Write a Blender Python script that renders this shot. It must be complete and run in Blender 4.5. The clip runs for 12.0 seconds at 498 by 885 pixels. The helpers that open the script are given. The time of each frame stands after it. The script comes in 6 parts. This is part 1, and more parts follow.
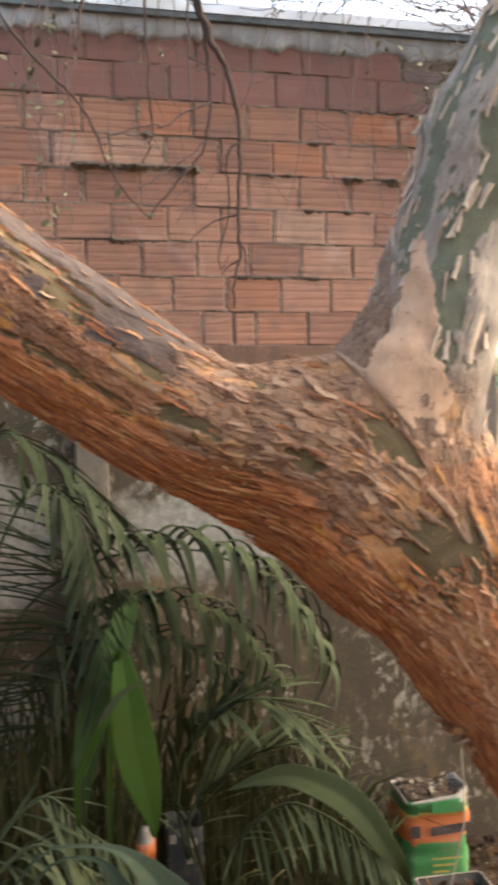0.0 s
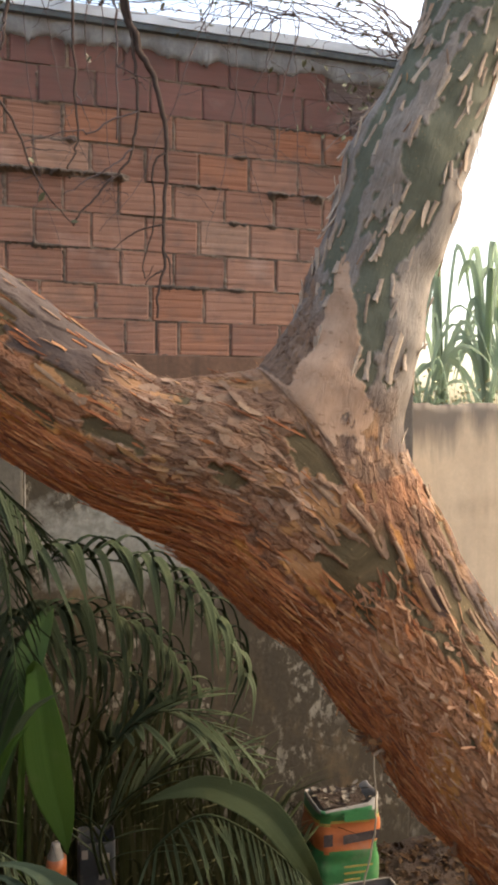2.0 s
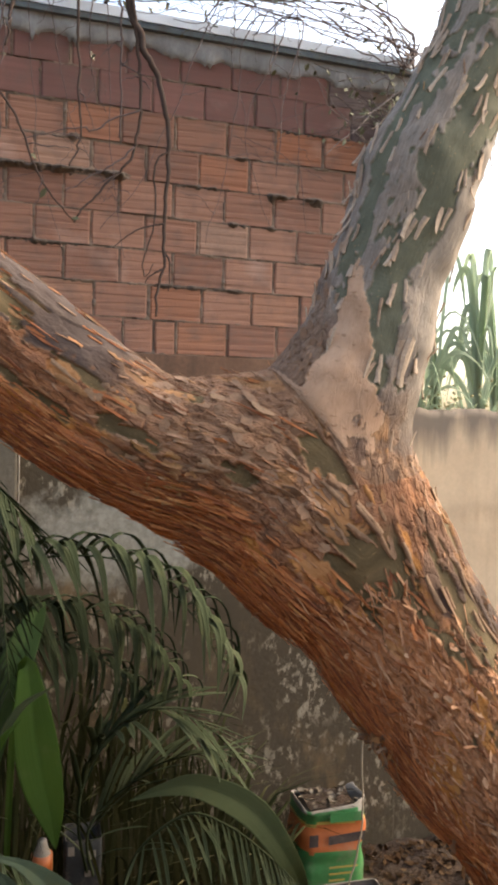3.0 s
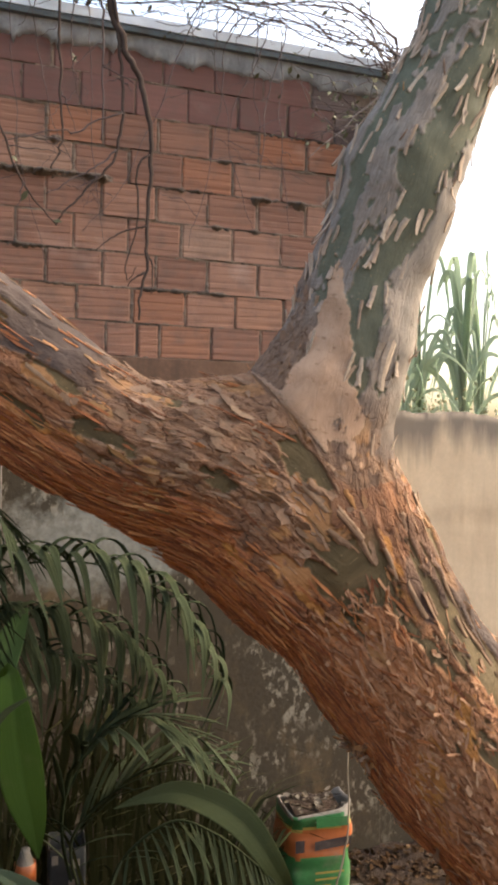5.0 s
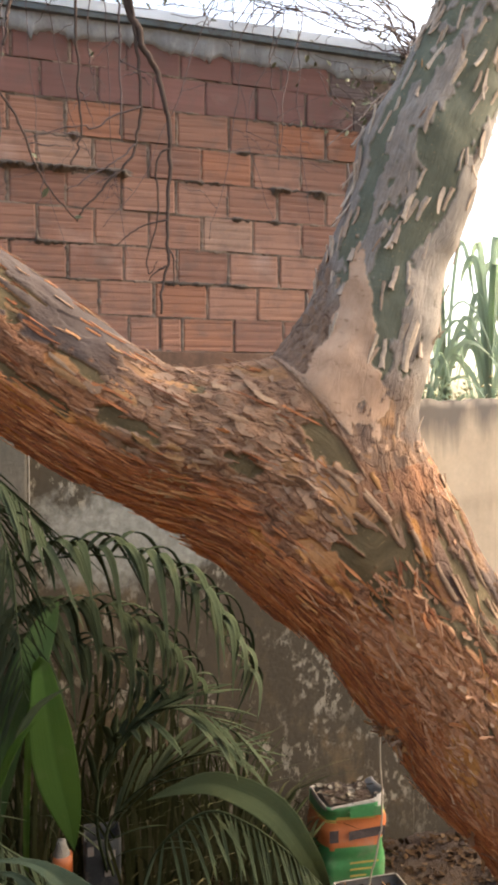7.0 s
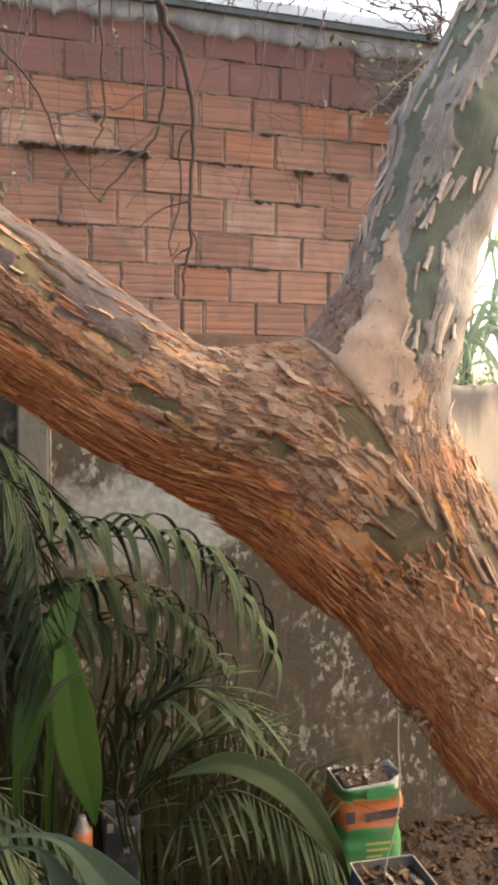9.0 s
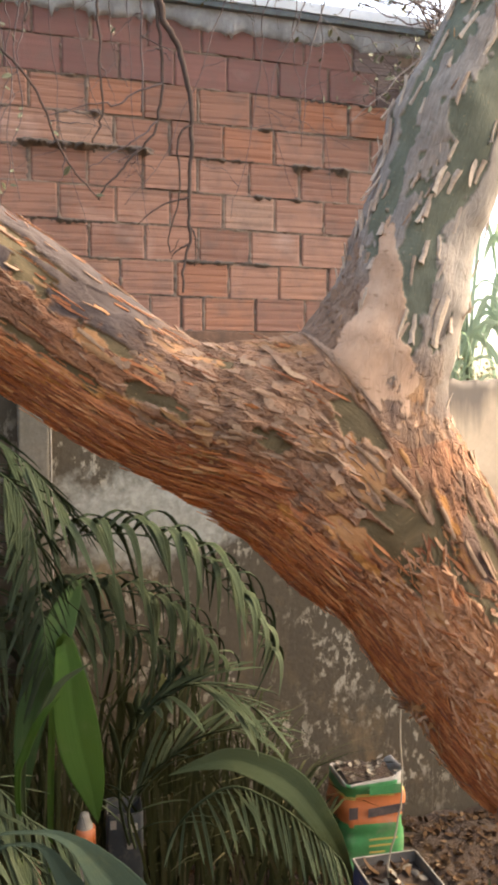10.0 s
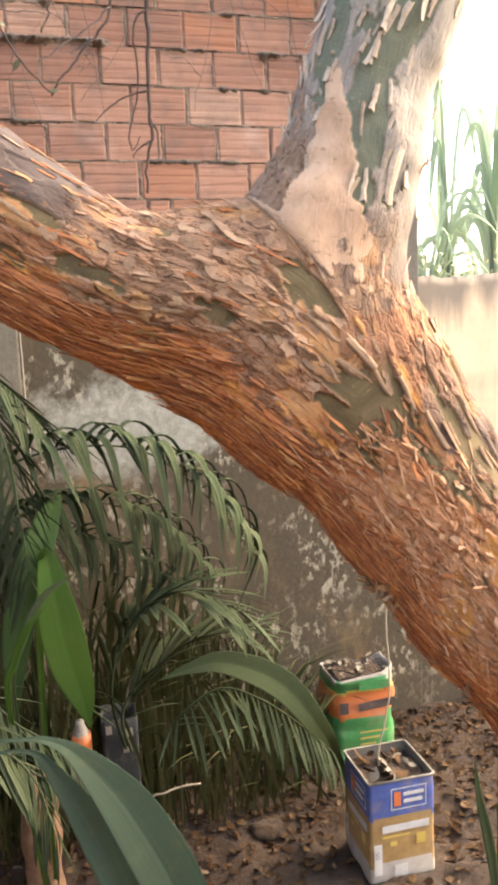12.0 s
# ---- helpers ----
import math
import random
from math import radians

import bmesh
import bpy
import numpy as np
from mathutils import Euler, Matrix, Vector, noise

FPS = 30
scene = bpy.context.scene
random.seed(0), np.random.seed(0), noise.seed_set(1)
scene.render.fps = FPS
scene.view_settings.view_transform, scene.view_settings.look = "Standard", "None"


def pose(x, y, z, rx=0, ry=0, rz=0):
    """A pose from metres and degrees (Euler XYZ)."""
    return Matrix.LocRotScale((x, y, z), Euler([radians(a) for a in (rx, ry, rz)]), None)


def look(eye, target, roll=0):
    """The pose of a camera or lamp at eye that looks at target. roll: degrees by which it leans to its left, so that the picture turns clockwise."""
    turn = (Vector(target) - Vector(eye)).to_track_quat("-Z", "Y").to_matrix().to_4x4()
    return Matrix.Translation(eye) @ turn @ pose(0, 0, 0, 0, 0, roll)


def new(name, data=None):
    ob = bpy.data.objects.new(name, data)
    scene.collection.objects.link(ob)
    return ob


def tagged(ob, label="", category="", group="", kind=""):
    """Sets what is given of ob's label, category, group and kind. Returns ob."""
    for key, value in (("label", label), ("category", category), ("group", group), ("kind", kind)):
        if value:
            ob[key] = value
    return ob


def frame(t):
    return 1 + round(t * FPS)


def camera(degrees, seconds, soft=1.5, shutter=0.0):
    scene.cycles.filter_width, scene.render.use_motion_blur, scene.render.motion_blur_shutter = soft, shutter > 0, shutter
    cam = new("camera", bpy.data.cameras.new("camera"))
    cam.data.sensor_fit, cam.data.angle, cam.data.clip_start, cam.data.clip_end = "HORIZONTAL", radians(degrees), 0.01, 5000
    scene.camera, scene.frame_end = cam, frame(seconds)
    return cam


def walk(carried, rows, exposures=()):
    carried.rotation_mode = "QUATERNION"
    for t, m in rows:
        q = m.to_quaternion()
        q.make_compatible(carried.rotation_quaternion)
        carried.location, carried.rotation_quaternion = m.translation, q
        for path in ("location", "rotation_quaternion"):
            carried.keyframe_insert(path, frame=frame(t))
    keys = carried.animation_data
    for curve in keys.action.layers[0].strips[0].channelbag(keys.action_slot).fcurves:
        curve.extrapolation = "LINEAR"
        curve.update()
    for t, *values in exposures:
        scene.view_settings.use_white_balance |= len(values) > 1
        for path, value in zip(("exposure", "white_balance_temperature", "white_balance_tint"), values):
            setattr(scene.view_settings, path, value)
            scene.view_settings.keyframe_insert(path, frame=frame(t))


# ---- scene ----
cam = camera(33.4, 12.0, soft=3.7, shutter=0.5)
PATH = [
    (0, (-0.695, -0.16, 1.839), (-0.261, 1.791, 1.771), -1.2),
    (0.2, (-0.688, -0.159, 1.84), (-0.172, 1.77, 1.773), -0.71),
    (0.3, (-0.684, -0.158, 1.84), (-0.127, 1.76, 1.774), -0.46),
    (0.5, (-0.68, -0.157, 1.841), (-0.08, 1.749, 1.775), -0.2),
    (1, (-0.691, -0.16, 1.843), (-0.08, 1.744, 1.786), -0.1),
    (1.5, (-0.701, -0.163, 1.844), (-0.084, 1.739, 1.792), -0.4),
    (2, (-0.7, -0.165, 1.845), (-0.08, 1.736, 1.797), -0.0),
    (2.5, (-0.714, -0.165, 1.842), (-0.081, 1.732, 1.796), 0.9),
    (3, (-0.726, -0.167, 1.843), (-0.079, 1.725, 1.798), 1.3),
    (5, (-0.715, -0.157, 1.844), (-0.037, 1.724, 1.808), 1.1),
    (5.5, (-0.705, -0.153, 1.837), (-0.048, 1.736, 1.799), 0.7),
    (6, (-0.708, -0.158, 1.837), (-0.095, 1.745, 1.796), 0.5),
    (6.5, (-0.708, -0.16, 1.838), (-0.093, 1.743, 1.795), 0.1),
    (7, (-0.713, -0.155, 1.835), (-0.093, 1.746, 1.784), -0.2),
    (7.5, (-0.724, -0.149, 1.832), (-0.102, 1.751, 1.769), 0.0),
    (9.5, (-0.728, -0.152, 1.831), (-0.155, 1.763, 1.738), 0.2),
    (10, (-0.722, -0.151, 1.83), (-0.145, 1.762, 1.733), -0.1),
    (10.5, (-0.714, -0.145, 1.823), (-0.134, 1.766, 1.703), -0.6),
    (11, (-0.697, -0.134, 1.812), (-0.118, 1.77, 1.612), -1.5),
    (11.5, (-0.684, -0.124, 1.798), (-0.11, 1.771, 1.518), -2.2),
    (12, (-0.672, -0.119, 1.786), (-0.081, 1.769, 1.491), -2.6),
]
EXPOSURES = [(0, 2.5), (0.5, 1.9), (1, 1.65), (1.5, 1.7), (2.0, 1.95), (2.5, 2.0), (5.0, 1.97), (5.5, 2.0), (6.0, 2.22), (7.5, 2.3), (9.5, 2.58), (10.5, 2.65), (11, 2.95), (11.5, 3.2), (12, 3.15)]
walk(cam, [(t, look(eye, target, roll)) for t, eye, target, roll in PATH], [(t, e, 7050, 8) for t, e in EXPOSURES])

# ---- world, sun, exposure ----
SUN_EL, SUN_AZ = 40.0, 84.0   # degrees; azimuth from +y towards +x
world = bpy.data.worlds.new("hazy_sky")
scene.world = world
world.use_nodes = True
wn = world.node_tree
sky = wn.nodes.new("ShaderNodeTexSky")
sky.sky_type = 'NISHITA'
sky.sun_disc = False
sky.sun_elevation = radians(SUN_EL)
sky.sun_rotation = radians(SUN_AZ)
sky.air_density, sky.dust_density, sky.ozone_density = 1.0, 5.0, 1.0
wn.links.new(sky.outputs[0], wn.nodes["Background"].inputs[0])
wn.nodes["Background"].inputs[1].default_value = 0.15
sun_data = bpy.data.lights.new("sun", 'SUN')
sun_data.energy, sun_data.angle, sun_data.color = 0.5, radians(50), (1.0, 0.95, 0.88)
sun = new("sun", sun_data)
sun_dir = Vector((math.sin(radians(SUN_AZ)) * math.cos(radians(SUN_EL)), math.cos(radians(SUN_AZ)) * math.cos(radians(SUN_EL)), math.sin(radians(SUN_EL))))
sun.matrix_world = look(sun_dir * 20, (0, 0, 0))

# ---- small tools ----
RNG = np.random.default_rng(7)


def hash01(ix, iy, iz, seed):
    h = (ix.astype(np.int64) * 374761393 + iy.astype(np.int64) * 668265263 + iz.astype(np.int64) * 2147483647 + seed * 974634777) & 0x7FFFFFFF
    h = ((h ^ (h >> 13)) * 1274126177) & 0x7FFFFFFF
    h = ((h ^ (h >> 16)) * 1103515245) & 0x7FFFFFFF
    return ((h ^ (h >> 11)) & 0xFFFFFF) / float(0xFFFFFF)


def vnoise(p, seed=0):
    """Smooth value noise, 0 to 1, of points (N, 3)."""
    i = np.floor(p)
    f = p - i
    f = f * f * f * (f * (f * 6 - 15) + 10)
    ix, iy, iz = i.T
    out = 0
    for dx in (0, 1):
        for dy in (0, 1):
            for dz in (0, 1):
                w = (f[:, 0] if dx else 1 - f[:, 0]) * (f[:, 1] if dy else 1 - f[:, 1]) * (f[:, 2] if dz else 1 - f[:, 2])
                out = out + w * hash01(ix + dx, iy + dy, iz + dz, seed)
    return out


def fbm(p, octaves=3, seed=0):
    total, gain = 0, 1.0
    for o in range(octaves):
        total = total + gain * (vnoise(p * 2 ** o, seed + o) - 0.5)
        gain *= 0.5
    return total


def cells(uv, seed=0):
    """Worley cells of points (N, 2): distance to the nearest seed, gap to the second, the cell's random number and the offset from its seed."""
    i = np.floor(uv)
    best, second = np.full(len(uv), 9.0), np.full(len(uv), 9.0)
    rnd, off = np.zeros(len(uv)), np.zeros((len(uv), 2))
    zero = np.zeros(len(uv))
    for dx in (-1, 0, 1):
        for dy in (-1, 0, 1):
            cx, cy = i[:, 0] + dx, i[:, 1] + dy
            s = np.stack([cx + hash01(cx, cy, zero, seed), cy + hash01(cx, cy, zero, seed + 1)], 1)
            d = np.hypot(*(uv - s).T)
            near = d < best
            second = np.where(near, best, np.minimum(second, d))
            rnd = np.where(near, hash01(cx, cy, zero, seed + 2), rnd)
            off = np.where(near[:, None], uv - s, off)
            best = np.where(near, d, best)
    return best, second - best, rnd, off


def smooth01(x, a, b):
    t = np.clip((x - a) / (b - a), 0, 1)
    return t * t * (3 - 2 * t)


def spline(points, n):
    """Catmull-Rom through rows of numbers, n samples."""
    p = np.array(points, float)
    p = np.vstack([2 * p[0] - p[1], p, 2 * p[-1] - p[-2]])
    t = np.linspace(0, len(points) - 1 - 1e-6, n)
    k = t.astype(int)
    f = (t - k)[:, None]
    a, b, c, d = p[k], p[k + 1], p[k + 2], p[k + 3]
    return 0.5 * (2 * b + (c - a) * f + (2 * a - 5 * b + 4 * c - d) * f ** 2 + (3 * b - a - 3 * c + d) * f ** 3)


def mesh_of(name, verts, faces, smooth=True):
    me = bpy.data.meshes.new(name)
    me.from_pydata(np.asarray(verts).tolist(), [], faces)
    if smooth:
        me.polygons.foreach_set("use_smooth", np.ones(len(me.polygons), bool))
    me.update()
    return me


def tube(path, radii, sides=8, cap=True):
    """Vertices and faces of a tube along a path."""
    path, radii = np.asarray(path, float), np.asarray(radii, float)
    tan = np.gradient(path, axis=0)
    tan /= np.linalg.norm(tan, axis=1)[:, None] + 1e-9
    ref = np.array([0.31, 0.2, 0.93]) if abs(tan[0] @ np.array([0.31, 0.2, 0.93])) < 0.9 else np.array([1.0, 0, 0])
    verts = []
    for c, r, t in zip(path, radii, tan):
        u = ref - t * (ref @ t)
        u /= np.linalg.norm(u)
        ref = u
        v = np.cross(t, u)
        a = np.arange(sides) / sides * 2 * math.pi
        verts.append(c + r * (np.cos(a)[:, None] * u + np.sin(a)[:, None] * v))
    verts = np.concatenate(verts)
    faces = [(k * sides + j, k * sides + (j + 1) % sides, (k + 1) * sides + (j + 1) % sides, (k + 1) * sides + j) for k in range(len(path) - 1) for j in range(sides)]
    if cap:
        faces += [tuple(range(sides))[::-1], tuple(range((len(path) - 1) * sides, len(path) * sides))]
    return verts, faces


def joined(bits):
    verts, faces, n = [], [], 0
    for v, f in bits:
        verts.append(np.asarray(v))
        faces += [tuple(i + n for i in q) for q in f]
        n += len(v)
    return np.concatenate(verts), faces


def thing(name, at, label, category, group="", kind=""):
    ob = new(name)
    ob.location = at
    return tagged(ob, label, category, group, kind)


def part(name, me, material, parent=None, label=""):
    """Links a mesh whose vertices are world places as one object, under a thing or a part."""
    ob = new(name, me)
    if material and not me.materials:
        me.materials.append(material)
    if parent:
        ob.parent = parent
        if not parent.parent:
            ob.matrix_parent_inverse = Matrix.Translation(-parent.location)
    if label:
        ob["label"] = label
    return ob


def attribute(me, name, values):
    values = np.asarray(values, np.float32)
    if values.ndim == 1:
        me.attributes.new(name, 'FLOAT', 'POINT').data.foreach_set("value", values)
    else:
        me.attributes.new(name, 'FLOAT_VECTOR', 'POINT').data.foreach_set("vector", values.ravel())


def box_mesh(name, lo, hi, bevel=0.004):
    bm = bmesh.new()
    bmesh.ops.create_cube(bm, size=1)
    lo, hi = Vector(lo), Vector(hi)
    for v in bm.verts:
        v.co = Vector([(a + b) / 2 + c * (b - a) for a, b, c in zip(lo, hi, v.co)])
    if bevel:
        bmesh.ops.bevel(bm, geom=bm.edges[:], offset=bevel, segments=2, affect='EDGES', profile=0.6)
    me = bpy.data.meshes.new(name)
    bm.to_mesh(me)
    bm.free()
    return me


# ---- materials ----
class Mat:
    """A node material with a principled shader and short ways to add nodes."""

    def __init__(self, name, rough=0.8, **values):
        self.m = bpy.data.materials.new(name)
        self.m.use_nodes = True
        self.t = self.m.node_tree
        self.b = self.t.nodes["Principled BSDF"]
        self.b.inputs["Roughness"].default_value = rough
        for k, v in values.items():
            self.b.inputs[k.replace("_", " ")].default_value = v

    def node(self, kind, ins=(), **props):
        n = self.t.nodes.new("ShaderNode" + kind)
        for k, v in props.items():
            setattr(n, k, v)
        for k, v in dict(ins).items():
            self.set(n.inputs[k], v)
        return n

    def set(self, socket, v):
        if hasattr(v, "is_linked"):
            self.t.links.new(v, socket)
        else:
            socket.default_value = v

    def coord(self, scale=(1, 1, 1), attr=None):
        src = self.node("Attribute", attribute_name=attr).outputs["Vector"] if attr else self.node("TexCoord").outputs["Object"]
        return self.node("Mapping", {"Vector": src, "Scale": scale}).outputs[0]

    def noise(self, vec, scale, detail=4.0, rough=0.55, distort=0.0):
        return self.node("TexNoise", {"Vector": vec, "Scale": scale, "Detail": detail, "Roughness": rough, "Distortion": distort}).outputs["Fac"]

    def ramp(self, fac, stops, mode='LINEAR'):
        n = self.node("ValToRGB", {"Fac": fac})
        n.color_ramp.interpolation = mode
        el = n.color_ramp.elements
        while len(el) < len(stops):
            el.new(0.5)
        for e, (p, c) in zip(el, stops):
            e.position = p
            e.color = (*c, 1) if hasattr(c, "__len__") else (c, c, c, 1)
        return n.outputs["Color"]

    def mix(self, fac, a, b, mode='MIX'):
        n = self.node("Mix", data_type='RGBA', blend_type=mode)
        for sock, v in zip((n.inputs["Factor"], n.inputs[6], n.inputs[7]), (fac, a, b)):
            if not hasattr(v, "is_linked") and hasattr(v, "__len__") and len(v) == 3:
                v = (*v, 1)
            self.set(sock, v)
        return n.outputs[2]

    def math(self, op, a, b=0.0, clamp=False):
        n = self.node("Math", operation=op, use_clamp=clamp)
        self.set(n.inputs[0], a)
        self.set(n.inputs[1], b)
        return n.outputs[0]

    def done(self, colour, bump=None, strength=0.3, dist=0.01, rough=None):
        self.set(self.b.inputs["Base Color"], (*colour, 1) if isinstance(colour, tuple) else colour)
        if bump is not None:
            n = self.node("Bump", {"Height": bump, "Strength": strength, "Distance": dist})
            self.set(self.b.inputs["Normal"], n.outputs[0])
        if rough is not None:
            self.set(self.b.inputs["Roughness"], rough)
        return self.m


def brick_material(name, stops, stain=0.5):
    k = Mat(name, 0.9)
    rnd = k.node("ObjectInfo").outputs["Random"]
    col = k.ramp(rnd, stops)
    geo = k.node("NewGeometry").outputs["Position"]
    big = k.noise(geo, 3.5, 5)
    streak = k.noise(k.node("Mapping", {"Vector": geo, "Scale": (3, 3, 75)}).outputs[0], 1.0, 3)
    col = k.mix(0.3, col, k.ramp(streak, [(0.3, (0.6, 0.55, 0.52)), (0.7, (1.25, 1.25, 1.25))]), 'MULTIPLY')
    dirt = k.ramp(k.noise(geo, 9.0, 6, 0.65), [(0.47, 0.0), (0.66, 1.0)])
    col = k.mix(k.math('MULTIPLY', dirt, stain), col, (0.13, 0.085, 0.065))
    pale = k.ramp(big, [(0.58, 0.0), (0.75, 1.0)])
    col = k.mix(k.math('MULTIPLY', pale, 0.3), col, (0.60, 0.42, 0.33))
    return k.done(col, k.noise(geo, 220.0, 3), 0.5, 0.002)


BRICK = brick_material("fired_clay", [(0.0, (0.22, 0.100, 0.062)), (0.35, (0.275, 0.129, 0.080)), (0.6, (0.31, 0.155, 0.098)), (0.8, (0.295, 0.112, 0.054)), (1.0, (0.35, 0.210, 0.142))])
BRICK_DARK = brick_material("dark_clay", [(0.0, (0.155, 0.070, 0.055)), (0.5, (0.18, 0.080, 0.062)), (1.0, (0.215, 0.096, 0.072))], 0.5)


BRICK_DARKEST = brick_material("darkest_clay", [(0.0, (0.10, 0.068, 0.06)), (1.0, (0.15, 0.10, 0.085))], 0.5)


def cement_material(name, low, high, stain=(0.08, 0.065, 0.05), amount=0.6, bump=0.5, top=0.0, grit=0.4):
    k = Mat(name, 0.92)
    geo = k.node("NewGeometry").outputs["Position"]
    col = k.ramp(k.noise(geo, 5.0, 6, 0.65), [(0.3, low), (0.7, high)])
    col = k.mix(grit, col, k.ramp(k.noise(geo, 60.0, 4, 0.7), [(0.3, 0.5), (0.7, 1.25)]), 'MULTIPLY')
    drip = k.noise(k.node("Mapping", {"Vector": geo, "Scale": (14, 14, 1.6)}).outputs[0], 1.0, 4, 0.6)
    col = k.mix(k.math('MULTIPLY', k.ramp(drip, [(0.48, 0.0), (0.72, 1.0)]), amount), col, stain)
    if top:
        # soot and run-down dirt under the coping
        z = k.node("SeparateXYZ", {"Vector": geo}).outputs[2]
        run = k.noise(k.node("Mapping", {"Vector": geo, "Scale": (7, 7, 0.9)}).outputs[0], 1.0, 5, 0.65)
        depth = k.math('ADD', k.math('MULTIPLY', k.math('SUBTRACT', z, top), 4.5), k.math('MULTIPLY', run, 2.2))
        col = k.mix(k.math('MULTIPLY', k.ramp(depth, [(0.30, 0.0), (1.0, 1.0)]), 0.85), col, (0.15, 0.12, 0.095))
    if name == "mortar":
        col = k.mix(k.math('MULTIPLY', k.node("Attribute", attribute_name="moss").outputs["Fac"], 0.75), col, (0.045, 0.032, 0.022))
    return k.done(col, k.noise(geo, 90.0, 5, 0.7), bump, 0.004)


MORTAR = cement_material("mortar", (0.14, 0.092, 0.062), (0.25, 0.17, 0.115), (0.08, 0.056, 0.04), 0.75)
BEAM = cement_material("ring_beam_cement", (0.30, 0.30, 0.30), (0.46, 0.46, 0.46), (0.20, 0.19, 0.185))
POST = cement_material("post_concrete", (0.10, 0.08, 0.05), (0.16, 0.125, 0.085), (0.055, 0.045, 0.03))
DARK_CEMENT = cement_material("dark_cement", (0.11, 0.085, 0.062), (0.19, 0.15, 0.11))
FENCE = cement_material("beige_render", (0.60, 0.425, 0.265), (0.70, 0.515, 0.33), (0.42, 0.29, 0.175), 0.35, 0.15, 1.9, 0.12)


BROWN_RENDER = cement_material("brown_render", (0.13, 0.065, 0.036), (0.22, 0.115, 0.066), (0.06, 0.036, 0.022), 0.7)


def plaster_material():
    """Old plaster: brown-grey, dark with mould and painted-in shade, lime-white where it has flaked."""
    k = Mat("stained_plaster", 0.93)
    geo = k.node("NewGeometry").outputs["Position"]
    col = k.ramp(k.noise(geo, 2.6, 7, 0.65), [(0.30, (0.05, 0.032, 0.014)), (0.48, (0.085, 0.056, 0.025)), (0.62, (0.145, 0.092, 0.041)), (0.8, (0.22, 0.145, 0.068))])
    # mould stains, spread wider to stand in for the shade behind the plants
    mould = k.ramp(k.noise(k.node("Mapping", {"Vector": geo, "Scale": (5, 5, 2.2)}).outputs[0], 1.0, 6, 0.7), [(0.36, 0.0), (0.47, 1.0)])
    col = k.mix(k.math('MULTIPLY', mould, 0.90), col, (0.055, 0.038, 0.019))
    flakes = k.noise(k.node("Mapping", {"Vector": geo, "Scale": (1, 1, 0.6)}).outputs[0], 26.0, 6, 0.75)
    zone = k.ramp(k.noise(geo, 3.2, 3), [(0.38, 0.0), (0.55, 1.0)])
    col = k.mix(k.math('MULTIPLY', k.ramp(flakes, [(0.54, 0.0), (0.60, 0.9)]), zone), col, (0.29, 0.235, 0.16))
    # bare lime patches: where the skim coat has gone
    sep = k.node("SeparateXYZ", {"Vector": geo})
    wob = k.math('MULTIPLY', k.math('SUBTRACT', k.noise(geo, 7.0, 6, 0.7), 0.5), 2.8)
    r = None
    for x, z, ax, az in ((-0.20, 1.42, 2.3, 5.2), (-0.92, 1.42, 5.0, 3.6), (-0.95, 0.78, 5.0, 6.0)):
        dx = k.math('MULTIPLY', k.math('SUBTRACT', sep.outputs[0], x), ax)
        dz = k.math('MULTIPLY', k.math('SUBTRACT', sep.outputs[2], z), az)
        one = k.math('ADD', k.math('ADD', k.math('MULTIPLY', dx, dx), k.math('MULTIPLY', dz, dz)), wob)
        r = one if r is None else k.math('MINIMUM', r, one)
    lime = k.ramp(r, [(0.40, 1.0), (1.0, 0.0)])
    col = k.mix(lime, col, k.ramp(k.noise(geo, 40.0, 4), [(0.3, (0.19, 0.165, 0.122)), (0.7, (0.31, 0.275, 0.21))]))
    return k.done(col, k.noise(geo, 45.0, 6, 0.7), 0.6, 0.006)


PLASTER = plaster_material()


def roof_material():
    k = Mat("fibre_cement_sheet", 0.7)
    geo = k.node("NewGeometry").outputs["Position"]
    return k.done(k.ramp(k.noise(geo, 8.0, 5), [(0.3, (0.62, 0.65, 0.67)), (0.7, (0.78, 0.81, 0.83))]), k.noise(geo, 70.0, 3), 0.2, 0.003)


ROOF = roof_material()
EAVE_SHADE = cement_material("eave_shade", (0.10, 0.12, 0.125), (0.16, 0.18, 0.185))


def soil_material():
    k = Mat("red_soil", 0.95)
    geo = k.node("NewGeometry").outputs["Position"]
    col = k.ramp(k.noise(geo, 6.0, 8, 0.7), [(0.3, (0.021, 0.0098, 0.0034)), (0.55, (0.042, 0.0205, 0.0075)), (0.75, (0.070, 0.037, 0.0145))])
    col = k.mix(0.5, col, k.ramp(k.noise(geo, 120.0, 4, 0.7), [(0.3, 0.45), (0.7, 1.3)]), 'MULTIPLY')
    return k.done(col, k.noise(geo, 60.0, 7, 0.75), 0.9, 0.02)


SOIL = soil_material()


def island_material(name, stops, rough=0.8, wear=0.35, scale=120.0, obj=False, spec=0.5):
    """Colour by piece, with fine wear."""
    k = Mat(name, rough)
    k.b.inputs["Specular IOR Level"].default_value = spec
    rnd = k.node("ObjectInfo").outputs["Random"] if obj else k.node("NewGeometry").outputs["Random Per Island"]
    geo = k.node("NewGeometry").outputs["Position"]
    col = k.ramp(rnd, stops)
    col = k.mix(wear, col, k.ramp(k.noise(geo, scale, 5, 0.65), [(0.3, 0.45), (0.7, 1.3)]), 'MULTIPLY')
    return k.done(col, k.noise(geo, scale * 2, 3), 0.3, 0.002)


